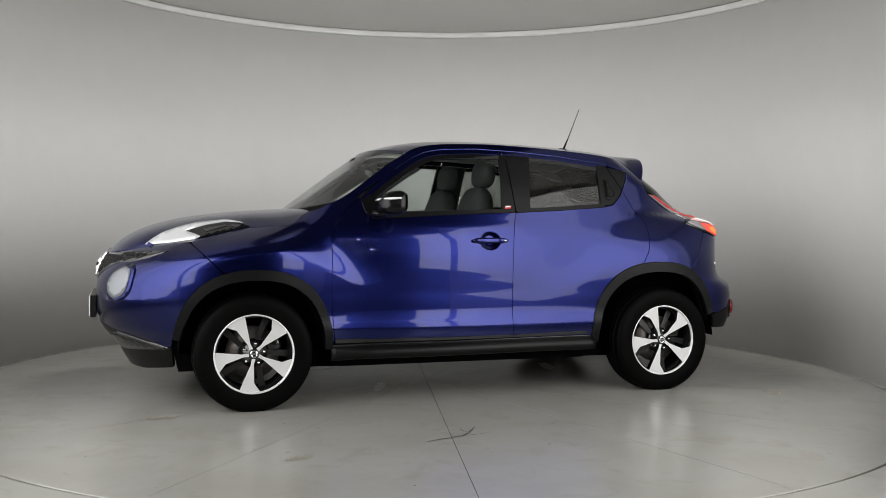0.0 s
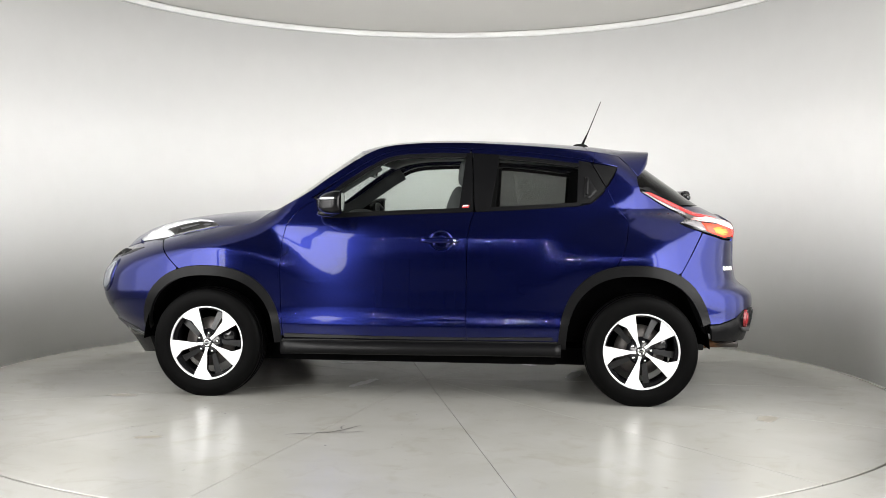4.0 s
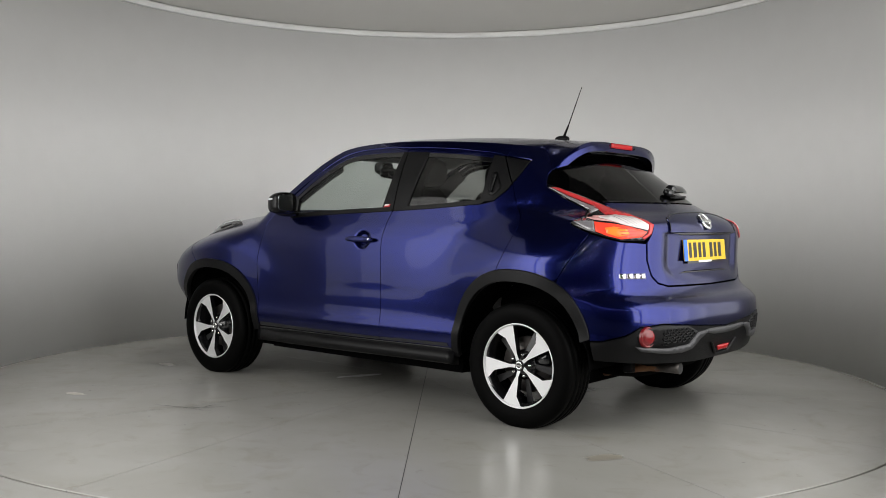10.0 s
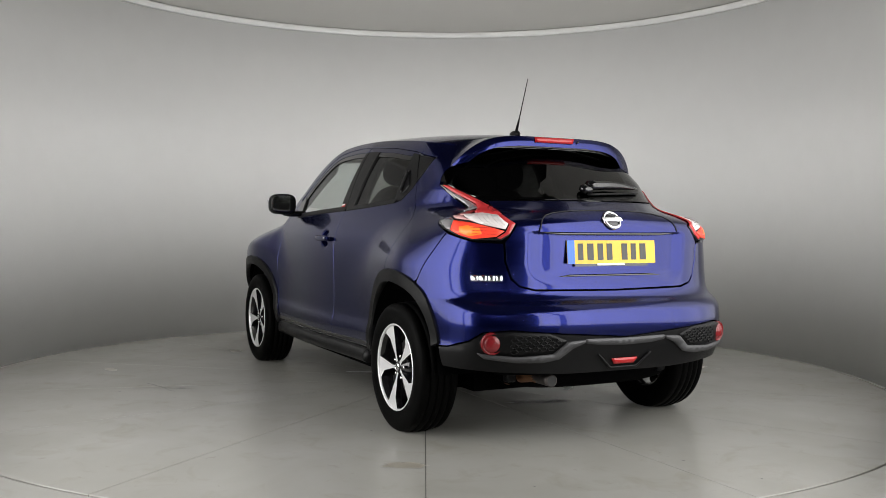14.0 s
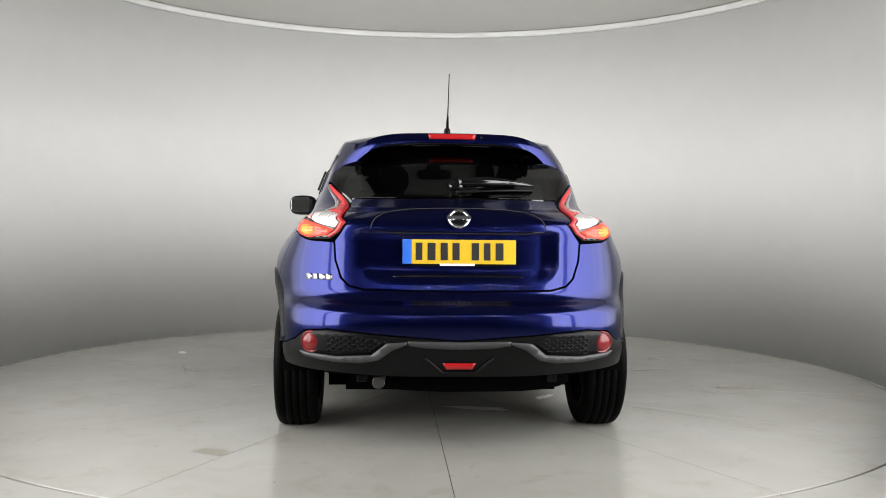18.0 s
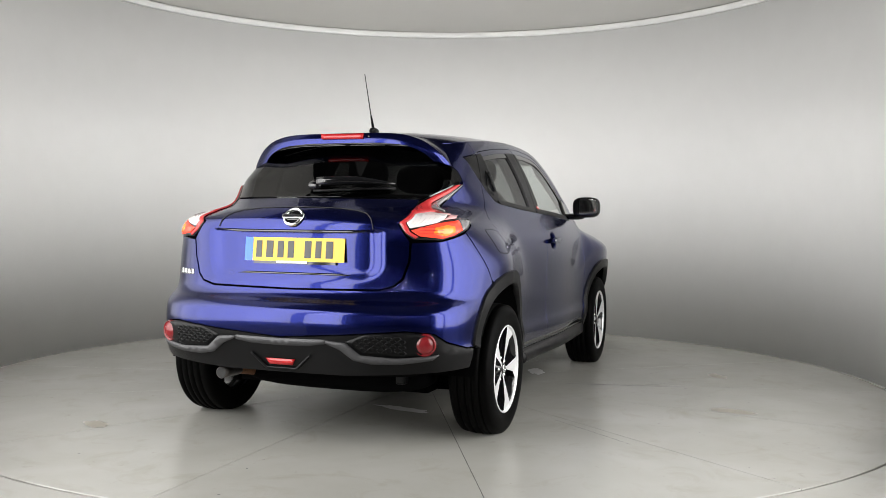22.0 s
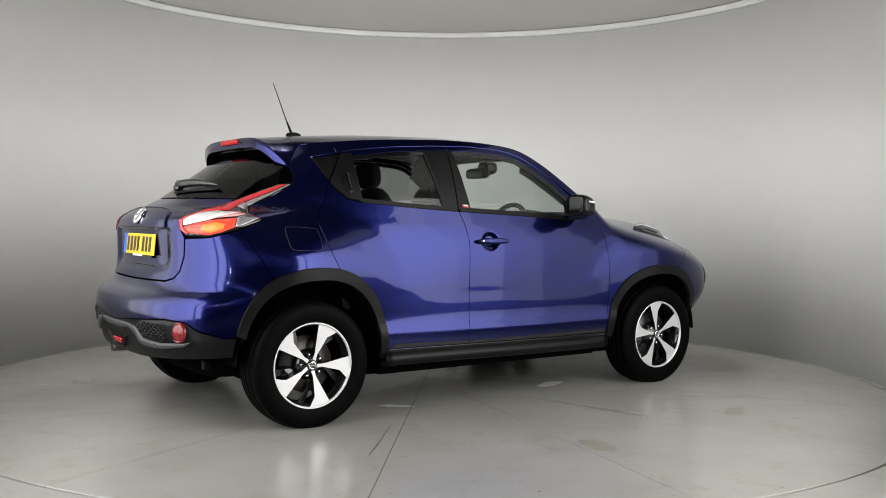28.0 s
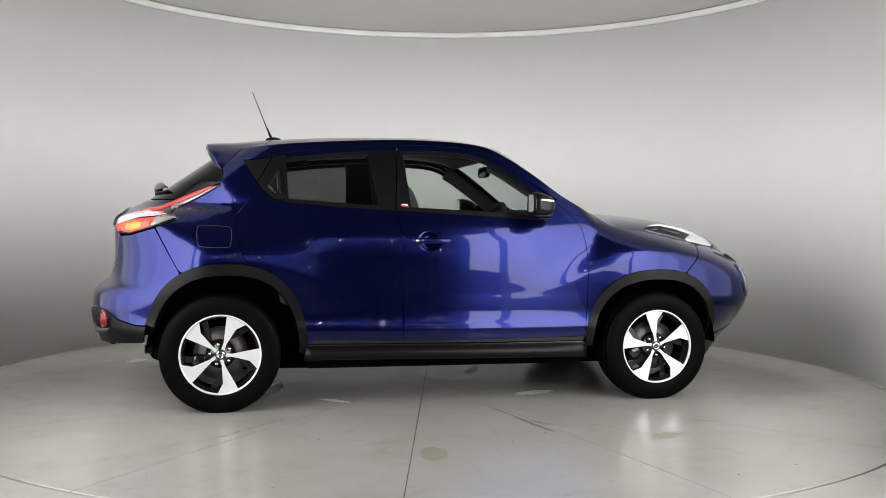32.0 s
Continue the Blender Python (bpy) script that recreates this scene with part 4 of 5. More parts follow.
for s in (1, -1):
    v, f, n, k = skin(LAMP, tail_map, res=0.02, lift=0.004, rim=0.012, mirror=s < 0, edge=0.01)
    lamp = part("tail_lamp", (v, f), M["gloss"], car, "lit boomerang-shaped tail lamp with red and clear lenses")
    lamp_piece("red_lens", RED_BLADE, M["red_pale"], lamp, s, 0.009)
    lamp_piece("silver_edge", SILVER_EDGE, M["smoke"], lamp, s, 0.008)
    lamp_piece("clear_lens", CLEAR, M["lens_white"], lamp, s, 0.011, "clear ribbed lens")
    lamp_piece("brake_lens", LOWER, M["red_lit"], lamp, s, 0.010, "glowing red lower lens")
    lamp_piece("amber_bulb", BULB, M["amber_lit"], lamp, s, 0.0115, "orange glowing bulb behind the lens", rim=0.002)
    lamp_piece("upper_lens", UPPER, M["red_rose"], lamp, s, 0.011, "pale pink upper lens", rim=0.004)
    lamp_piece("outer_lens", OUTER, M["smoke"], lamp, s, 0.0095, "smoked pointed outer lens", rim=0.004)
    for k in range(5):
        y = 0.560 + 0.016 * k
        lamp_piece("lens_rib", [tv(y, 1.022), tv(y + 0.003, 1.022), tv(y + 0.003, 1.068), tv(y, 1.068)], M["lens_grey"], lamp, s, 0.0125, rim=0.002)
    for z in (0.984, 0.997, 1.010):
        lamp_piece("lens_rib", run(tv, [(0.600, z), (0.690, z + 0.001)], 3) + rev(run(tv, [(0.600, z + 0.0035), (0.690, z + 0.0045)], 3)), M["red_pale"], lamp, s, 0.0125, rim=0.002)

# spoiler and third brake lamp


def spoiler_edge(t):
    x = -1.150 - 0.112 * t
    z = 1.447 - 0.125 * np.abs(t) ** 1.2
    return np.stack([x, half_width(x, z) + 0.004, z], 1)


def spoiler_mid(t):
    return np.stack([-1.200 - 0.155 * t, 0 * t, 1.508 - 0.018 * t], 1)


def spoiler_top(p):
    """Like the roof's crown where it joins it, with squarer shoulders towards the rear edge."""
    k, t = p[:, 0], p[:, 1]
    B, C = spoiler_edge(t), spoiler_mid(t)
    w = np.abs(k) ** (2.4 + 2.8 * np.clip(t, 0, 1))
    return np.stack([C[:, 0] + (B[:, 0] - C[:, 0]) * w, k * B[:, 1], C[:, 2] + (B[:, 2] - C[:, 2]) * w], 1)


sp = panel("spoiler", SQ, spoiler_top, M["paint"], car, res=0.05, edge=0.02, gap=0.0, rim=0.052)


def under_edge(t):
    return np.stack([-1.250 + 0.020 * t, 0.560 - 0.01 * t, 1.312 + 0.030 * t], 1)


def under_mid(t):
    return np.stack([-1.350 + 0.060 * t, 0 * t, 1.4405 - 0.004 * t], 1)


part("spoiler_underside", skin(SQ, crown(under_edge, under_mid, 5.0), res=0.06, edge=0.03, gap=0.0, rim=0.004)[:2], M["gloss"], sp, "black shaded underside of the spoiler")


def spoiler_face(p):
    """(y, share of height) on the spoiler's rear face."""
    k = np.clip(np.abs(p[:, 0]) / 0.590, 0, 1) ** 5
    x = -1.3565 + 0.09 * k
    z = 1.488 + (1.330 - 1.488) * k - 0.030 * (1 - p[:, 1] / 0.03)
    return np.stack([x, p[:, 0], z], 1)


for s in (1, -1):
    v, f, n, k = skin([sv(-1.09, 1.40), sv(-1.25, 1.312), sv(-1.272, 1.380), tv(0.41, 1.404), tv(0.2, 1.417), tv(0.2, 1.468), tv(0.40, 1.468), sv(-1.10, 1.46)], tail_map, res=0.025, lift=-0.005, rim=0.006, gap=0.0, mirror=s < 0, edge=0.012)
    part("spoiler_end", (v, f), M["gloss"], sp)
part("brake_light", skin([(-0.116, 0.004), (0.116, 0.004), (0.122, 0.030), (-0.122, 0.030)], spoiler_face, res=0.03, gap=0.0, rim=0.008, lift=0.003)[:2], M["red_mid"], sp, "red high-level brake light")
part("washer_nozzle", ellipsoid(-1.358, -0.150, 1.472, 0.004, 0.006, 0.006), M["gloss"], sp)

# number plate: yellow with plain dark bars, blue band
plate_c, plate_n = on_skin(tailgate_map, tv(0.0, 0.905), 0.005)
plate_n = Vector((-1, 0, 0.10)).normalized()


def plate_piece(name, y0, y1, z0, z1, depth, lift, mat, parent, smooth=False, label=""):
    bm = bmesh.new()
    bmesh.ops.create_cube(bm, size=1, matrix=Matrix.Translation(((y0 + y1) / 2, (z0 + z1) / 2, lift)) @ Matrix.Diagonal((y1 - y0, z1 - z0, depth, 1)))
    ob = part(name, bm, mat, parent, label, smooth=smooth)
    return ob


def frame_on(place, normal):
    """x to the car's left, y up, z outwards."""
    z = normal.normalized()
    x = Vector((0, 1, 0)) - z * z.y
    x.normalize()
    y = z.cross(x)
    if y.z < 0:
        x, y = -x, -y
    m = Matrix((x, y, z)).transposed().to_4x4()
    m.translation = place
    return m


plate = part("number_plate", box(0.520, 0.111, 0.004, (0, 0, 0.002)), M["plate"], car, "yellow number plate with dark bars", smooth=False)
plate.matrix_local = frame_on(plate_c + Vector((0, -0.004, 0)), plate_n)
# x of the plate runs to the car's right
plate_piece("blue_band", -0.260, -0.219, -0.0555, 0.0555, 0.002, 0.0046, M["plate_blue"], plate)
for k, (a, w) in enumerate(((-0.200, 0.030), (-0.146, 0.036), (-0.086, 0.032), (-0.032, 0.032), (0.056, 0.034), (0.112, 0.030), (0.166, 0.036))):
    plate_piece("bar", a, a + w, -0.0385, 0.0405, 0.0016, 0.0048, M["plate_bar"], plate)
plate_piece("bar", -0.09, 0.07, -0.064, -0.054, 0.0016, 0.0035, M["white"], plate)
plate_piece("plate_holder", -0.215, 0.215, -0.068, -0.050, 0.006, -0.004, M["gloss"], plate)
plate_piece("plate_backing", -0.255, 0.255, -0.052, 0.052, 0.016, -0.0085, M["paint"], plate)

# round chrome emblem: plain ring and bar
ep, en = on_skin(tail_map, tv(0.0, 1.052), 0.006)
emblem = part("emblem", lathe([(0.037, 0.002), (0.038, 0.009), (0.042, 0.0115), (0.048, 0.011), (0.051, 0.006), (0.051, 0.0)], 48), M["chrome"], car, "chrome ring emblem with a cross bar")
em_m = stuck(emblem, ep, en)
em2 = part("emblem_bar", box(0.112, 0.020, 0.010, (0, 0, 0.009)), M["chrome"], emblem, smooth=False)
q = em_m.to_3x3().inverted() @ Vector((0, 1, 0))
em2.matrix_local = pose(0, 0, 0, 0, 0, math.degrees(math.atan2(q.y, q.x)) + 0)
soften(em2, 0.002)
part("emblem_back", lathe([(0.0, 0.003), (0.037, 0.003)], 32), M["gloss"], emblem)
# chrome model lettering as four plain bars, on the left of the tailgate
for k in range(4):
    y = 0.700 - 0.032 * k
    v, f, n, kk = skin([tv(y, 0.770), tv(y - 0.026, 0.770), tv(y - 0.026, 0.797), tv(y, 0.797)], tail_map, res=0.02, gap=0.0, rim=0.004, lift=0.004, edge=0.01)
    part("bar", (v, f), M["chrome"], car, "chrome lettering bar")

# the slot under the plate, with two lamps' pinpoints
v, f, n, kk = skin([tv(0.30, 0.790), tv(-0.30, 0.790), tv(-0.24, 0.799), tv(0.24, 0.799)], tailgate_map, res=0.02, gap=0.0, rim=0.004, lift=0.0015)
part("tailgate_slot", (v, f), M["gloss"], car)
v, f, n, kk = skin([tv(0.30, 0.986), tv(-0.30, 0.986), tv(-0.395, 0.998), tv(0.395, 0.998)], tail_map, res=0.02, gap=0.0, rim=0.004, lift=0.002)
part("tailgate_slot", (v, f), M["gloss"], car)

# rear wiper
wp, wn = on_skin(tail_map, tv(0.0, 1.195), 0.004)
wiper = part("rear_wiper", ellipsoid(0, 0, 0.018, 0.036, 0.026, 0.022, 0.8, 0.8), M["gloss"], car, "black rear wiper lying on the glass")
inv = stuck(wiper, wp, wn).inverted()
pts = []
for k in range(9):
    p, n = on_skin(tail_map, tv(-0.012 - 0.046 * k, 1.200 + 0.010 * math.sin(k / 8 * 3.1)), 0.036 - 0.0012 * k)
    pts.append(inv @ p)
part("wiper_arm", tube(pts, [0.026, 0.025, 0.024, 0.023, 0.021, 0.018, 0.014, 0.010, 0.004], 8), M["gloss"], wiper)
pts = []
for k in range(9):
    p, n = on_skin(tail_map, tv(0.0 - 0.048 * k, 1.178 + 0.002 * k), 0.008)
    pts.append(inv @ p)
part("wiper_blade", tube(pts, 0.006, 6), M["black"], wiper)

# bumper pods with honeycomb, reflectors, fog lamp, exhaust
POD = [(0.712, 0.500), (0.690, 0.540), (0.60, 0.551), (0.42, 0.541), (0.325, 0.505), (0.395, 0.452), (0.55, 0.441), (0.69, 0.452)]


def hexes(outline, surface, to_uv, size, lift, s, depth=0.006, margin=0.004):
    """The raised cells of a honeycomb over an outline of the end elevation."""
    o = [Vector(p) for p in outline]

    def inside(y, z):
        c = False
        for a, b in zip(o, o[1:] + o[:1]):
            if (a.y > z) != (b.y > z) and y < (b.x - a.x) * (z - a.y) / (b.y - a.y) + a.x:
                c = not c
        return c
    pts, f, cells = [], [], 0
    ys, zs = [p.x for p in o], [p.y for p in o]
    row, z = 0, min(zs)
    while z < max(zs):
        y = min(ys) + (size * 0.9 if row % 2 else 0)
        while y < max(ys):
            if all(inside(y + math.cos(k * 1.047) * size * 0.8, z + math.sin(k * 1.047) * size * 0.6) for k in range(6)):
                b = 0
                cells += 1
                for r, l in ((1.0, 0.0), (0.86, depth), (0.66, depth * 0.9), (0.60, 0.0)):
                    for k in range(6):
                        pts.append((y + math.cos(k * math.pi / 3) * size * r, z + math.sin(k * math.pi / 3) * size * 0.62 * r, lift + l))
                for j in range(3):
                    for k in range(6):
                        q = (b + j * 6 + k, b + j * 6 + (k + 1) % 6, b + (j + 1) * 6 + (k + 1) % 6, b + (j + 1) * 6 + k)
                        if cells == 1:
                            f.append(q if s > 0 else q[::-1])
            y += size * 1.8
        z += size * 0.62
        row += 1
    if not pts:
        return []
    pts = np.array(pts)
    uv = np.stack(to_uv(pts[:, 0], pts[:, 1]), 1)
    e = 0.004
    p = surface(uv)
    n = np.cross(surface(uv + [e, 0]) - surface(uv - [e, 0]), surface(uv + [0, e]) - surface(uv - [0, e]))
    n /= np.linalg.norm(n, axis=1)[:, None]
    n *= np.sign((n * (p - [0, 0, 0.7])).sum(1))[:, None]
    p = (p + n * pts[:, 2:]) * [1, s, 1]
    return [([tuple(q) for q in p[24 * c:24 * c + 24]], f) for c in range(cells)]


TRIM = [(0.716, 0.452), (0.69, 0.430), (0.56, 0.412), (0.44, 0.410), (0.36, 0.424), (0.300, 0.470), (0.235, 0.495), (0.235, 0.506), (0.325, 0.500), (0.392, 0.446), (0.55, 0.436), (0.69, 0.447)]
for s in (1, -1):
    v, f, n, k = skin([tv(*p) for p in POD], tail_map, res=0.02, gap=0.0, rim=0.01, lift=0.004, mirror=s < 0, edge=0.012)
    pod = part("bumper_pod", (v, f), M["black"], car, "black honeycomb bumper insert")
    for cell in hexes([(0.60, 0.545), (0.42, 0.537), (0.335, 0.505), (0.40, 0.457), (0.60, 0.447)], tail_map, many_end, 0.0205, 0.004, s):
        part("cell", cell, M["black"], pod)
    v, f, n, k = skin([tv(*p) for p in TRIM], tail_map, res=0.02, gap=0.0, rim=0.016, lift=0.012, mirror=s < 0, edge=0.012)
    part("bumper_trim", (v, f), M["dark_silver"], car, "satin dark grey trim under the insert")
    rp, rn = on_skin(tail_map, tv(0.664, 0.496), 0.004)
    rp.y, rn.y = rp.y * s, rn.y * s
    rn = (rn + Vector((-0.9, 0, 0))).normalized()
    ref = part("reflector", lathe([(0.0, 0.014), (0.02, 0.0125), (0.034, 0.008), (0.039, 0.0), (0.043, 0.0), (0.046, 0.006), (0.050, 0.0), (0.052, -0.012)], 36), M["reflex_glow"], car, "round red rear reflector")
    stuck(ref, rp, rn)
part("bumper_trim", skin(mirrored([tv(0, 0.506), tv(0.228, 0.510), tv(0.236, 0.500), tv(0.228, 0.490), tv(0.14, 0.478), tv(0, 0.474)]), tail_map, res=0.02, gap=0.0, rim=0.012, lift=0.006, edge=0.012)[:2], M["dark_silver"], car, "satin dark grey trim across the bumper")
fog = part("rear_fog_lamp", skin([tv(0.074, 0.412), tv(-0.074, 0.412), tv(-0.058, 0.386), tv(0.058, 0.386)], tail_map, res=0.02, gap=0.0, rim=0.006, lift=0.012)[:2], M["red_mid"], car, "red fog lamp under the bumper")
v, f, n, k = skin([tv(0.155, 0.432), tv(0.148, 0.436), tv(0.072, 0.372), tv(-0.072, 0.372), tv(-0.148, 0.436), tv(-0.155, 0.432), tv(-0.082, 0.364), tv(0.082, 0.364)], tail_map, res=0.02, gap=0.0, rim=0.010, lift=0.012, edge=0.012)
part("fog_lamp_surround", (v, f), M["black"], fog)
ex = part("exhaust", tube([(-1.20, 0.30, 0.235), (-1.45, 0.33, 0.245), (-1.62, 0.352, 0.285), (-1.74, 0.358, 0.308), (-1.875, 0.360, 0.312)], 0.027, 18), M["rust"], car, "exhaust pipe with rusty joint")
part("tailpipe", tube([(-1.76, 0.358, 0.309), (-1.88, 0.360, 0.312), (-1.905, 0.360, 0.312)], [0.027, 0.028, 0.029], 24), M["disc"], ex)
part("bore", lathe([(0.0, 0.001), (0.025, 0.001)], 20), M["gap"], ex).matrix_local = Matrix.Translation((-1.9055, 0.360, 0.312)) @ pose(0, 0, 0, 0, -90, 0)
for y in (0.44, -0.47):
    ft = part("tow_bracket", box(0.05, 0.05, 0.05, (-1.66, y, 0.300)), M["black"], car, smooth=False)
    soften(ft, 0.008)

# fuel flap on the right side
flap = panel("fuel_flap", [(-1.372, 1.008), (-1.215, 1.000), (-1.203, 0.985), (-1.206, 0.905), (-1.222, 0.890), (-1.362, 0.893), (-1.380, 0.908), (-1.384, 0.990)], side_map, M["paint"], car, res=0.02, gap=0.0, rim=0.002, lift=0.0010, mirror=True, edge=0.01, smooth=1)
ln = [(-1.372, 1.010), (-1.215, 1.002), (-1.201, 0.985), (-1.204, 0.903), (-1.222, 0.888), (-1.362, 0.891), (-1.382, 0.906), (-1.386, 0.990)]
pts = [(x, -float(half_width(x, z)) - 0.0004, z) for x, z in [(p.x, p.y) for p in ring(ln, 0.01, 2)]]
part("flap_gap", tube(pts, 0.0013, 6, True), M["gap"], flap)
# aerial on the roof
aer = part("aerial", ellipsoid(-0.955, 0.0, 1.537, 0.050, 0.018, 0.022, 0.9, 0.9), M["black"], car, "short black roof aerial")
part("mast", tube([(-0.965, 0, 1.545), (-0.995, 0, 1.612), (-1.0, 0, 1.622), (-1.085, 0, 1.835)], [0.009, 0.0055, 0.0032, 0.0022], 8), M["black"], aer)

# ---- nose ----
GRILLE = [(0.0, 0.835), (0.30, 0.842), (0.50, 0.856), (0.690, 0.866), (0.665, 0.826), (0.60, 0.805), (0.50, 0.800), (0.45, 0.775), (0.28, 0.70), (0.0, 0.690)]
v, f, n, k = skin(mirrored([fv(*p) for p in GRILLE]), nose_map, res=0.03, gap=0.0, rim=0.01, lift=0.003)
gr = part("grille", (v, f), M["gloss"], car, "black honeycomb front grille")
for s in (1, -1):
    for cell in hexes([(0.20, 0.832), (0.50, 0.850), (0.70, 0.860), (0.68, 0.826), (0.58, 0.808), (0.45, 0.783), (0.30, 0.72), (0.20, 0.71)], nose_map, lambda y, z: many_end(y, z, PIVOT_F, 1), 0.025, 0.003, s):
        part("cell", cell, M["black"], gr)
    vv, ff, n, k = skin([fv(0.13, 0.835), fv(0.20, 0.838), fv(0.155, 0.70), fv(0.09, 0.69)], nose_map, res=0.03, gap=0.0, rim=0.015, lift=0.014, mirror=s < 0)
    part("chrome_bar", (vv, ff), M["chrome"], gr)
    # round lower headlamp
    def disc(r, n=64):
        return [fv(0.628 + r * 0.88 * math.cos(2 * math.pi * i / n), 0.692 + r * math.sin(2 * math.pi * i / n)) for i in range(n)]
    vv, ff, n, k = skin(disc(0.104), nose_map, res=0.02, gap=0.0, rim=0.012, lift=0.003, mirror=s < 0, edge=0.008)
    hd = part("headlamp", (vv, ff), M["paint"], car, "round clear headlamp in the bumper")
    vv, ff, n, k = skin(disc(0.080), nose_map, res=0.02, gap=0.0, rim=0.006, lift=0.008, mirror=s < 0, edge=0.008)
    part("headlamp_lens", (vv, ff), M["lens_head"], hd)
fe, fn = on_skin(nose_map, fv(0.0, 0.765), 0.012)
femb = part("emblem", lathe([(0.040, 0.002), (0.042, 0.010), (0.052, 0.012), (0.056, 0.0)], 40), M["chrome"], car, "chrome ring emblem with a cross bar")
fm = stuck(femb, fe, fn)
part("emblem_bar", box(0.125, 0.022, 0.010, (0, 0, 0.009)), M["chrome"], femb, smooth=False).matrix_local = pose(0, 0, 0, 0, 0, math.degrees(math.atan2(*reversed((fm.to_3x3().inverted() @ Vector((0, 1, 0))).to_2d()))))
fpl = part("number_plate", box(0.008, 0.520, 0.111, (2.124, 0, 0.535)), M["white"], car, "white front number plate on a black holder", smooth=False)
part("plate_holder", box(0.03, 0.54, 0.125, (2.107, 0, 0.535)), M["black"], fpl, smooth=False)
# lower intake and lip
v, f, n, k = skin(mirrored([fv(0, 0.405), fv(0.34, 0.40), fv(0.62, 0.36), fv(0.66, 0.33), fv(0.34, 0.30), fv(0, 0.30)]), nose_map, res=0.03, gap=0.0, rim=0.01, lift=0.004)
part("lower_intake", (v, f), M["gloss"], car)
for s in (1, -1):
    v, f, n, k = skin([fv(0.46, 0.412), fv(0.54, 0.392), fv(0.60, 0.365), fv(0.645, 0.340), fv(0.64, 0.324), fv(0.60, 0.345), fv(0.54, 0.370), fv(0.46, 0.388)], nose_map, res=0.02, gap=0.0, rim=0.012, lift=0.008, mirror=s < 0, edge=0.012)
    part("bumper_trim", (v, f), M["dark_silver"], car, "satin dark silver trim in the front bumper")

# upper lamp units riding on the bonnet's edge
HB = curve([(1.24, 1.004), (1.42, 0.966), (1.565, 0.930), (1.70, 0.908), (1.84, 0.884)])


def lamp_map(p):
    zb = HB(p[:, 0])
    return np.stack([p[:, 0], half_width(p[:, 0], zb) + 0.006 - 1.35 * (p[:, 1] - zb), p[:, 1]], 1)


for s in (1, -1):
    up = lamp_piece("front_lamp", [(1.262, 1.003), (1.300, 1.026), (1.345, 1.038), (1.40, 1.043), (1.549, 1.026), (1.650, 0.998), (1.736, 0.964), (1.800, 0.920), (1.832, 0.890), (1.700, 0.903), (1.560, 0.926), (1.530, 0.940), (1.400, 0.972)], M["gloss"], car, s, 0.0, "long front lamp with a silver front and a black insert", 0.05, lamp_map)
    lamp_piece("lamp_lens", [(1.828, 0.893), (1.796, 0.920), (1.734, 0.962), (1.648, 0.996), (1.549, 1.023), (1.40, 1.040), (1.345, 1.035), (1.300, 1.022), (1.345, 1.024), (1.40, 1.026), (1.50, 1.008), (1.609, 0.975), (1.560, 0.958), (1.534, 0.946), (1.562, 0.930), (1.70, 0.907)], M["lens_lamp"], up, s, 0.004, "clear silvery lamp lens", 0.004, lamp_map)
    lamp_piece("lamp_rib", [(1.52, 0.985), (1.40, 1.010), (1.39, 1.004), (1.50, 0.972)], M["dark_silver"], up, s, 0.004, "", 0.003, lamp_map)
    lamp_piece("lamp_rib", [(1.36, 1.012), (1.31, 1.010), (1.33, 0.998), (1.37, 1.000)], M["dark_silver"], up, s, 0.004, "", 0.003, lamp_map)

# ---- wheels ----
BLADE = [(0.030, -9), (0.062, -9.5), (0.208, -13), (0.2095, -8), (0.2095, 2), (0.2095, 10), (0.208, 18), (0.158, 9), (0.100, 8.5), (0.060, 9), (0.030, 14)]


def tread():
    """Tyre profile with four grooves."""
    p = [(0.208, -0.094), (0.228, -0.101), (0.250, -0.107), (0.272, -0.108), (0.292, -0.1045), (0.306, -0.098), (0.316, -0.089)]
    top = []
    for z0, z1 in ((-0.084, -0.058), (-0.049, -0.021), (-0.012, 0.012), (0.021, 0.049), (0.058, 0.084)):
        rr = 0.3265 - 1.2 * z0 * z0, 0.3265 - 1.2 * z1 * z1
        if top:
            top += [(rr[0] - 0.008, z0 - 0.0015), ]
        top += [(rr[0], z0), (rr[1], z1)]
        if z1 < 0.08:
            top += [(rr[1] - 0.008, z1 + 0.0015)]
    return p + top + [(a, -b) for a, b in reversed(p)]


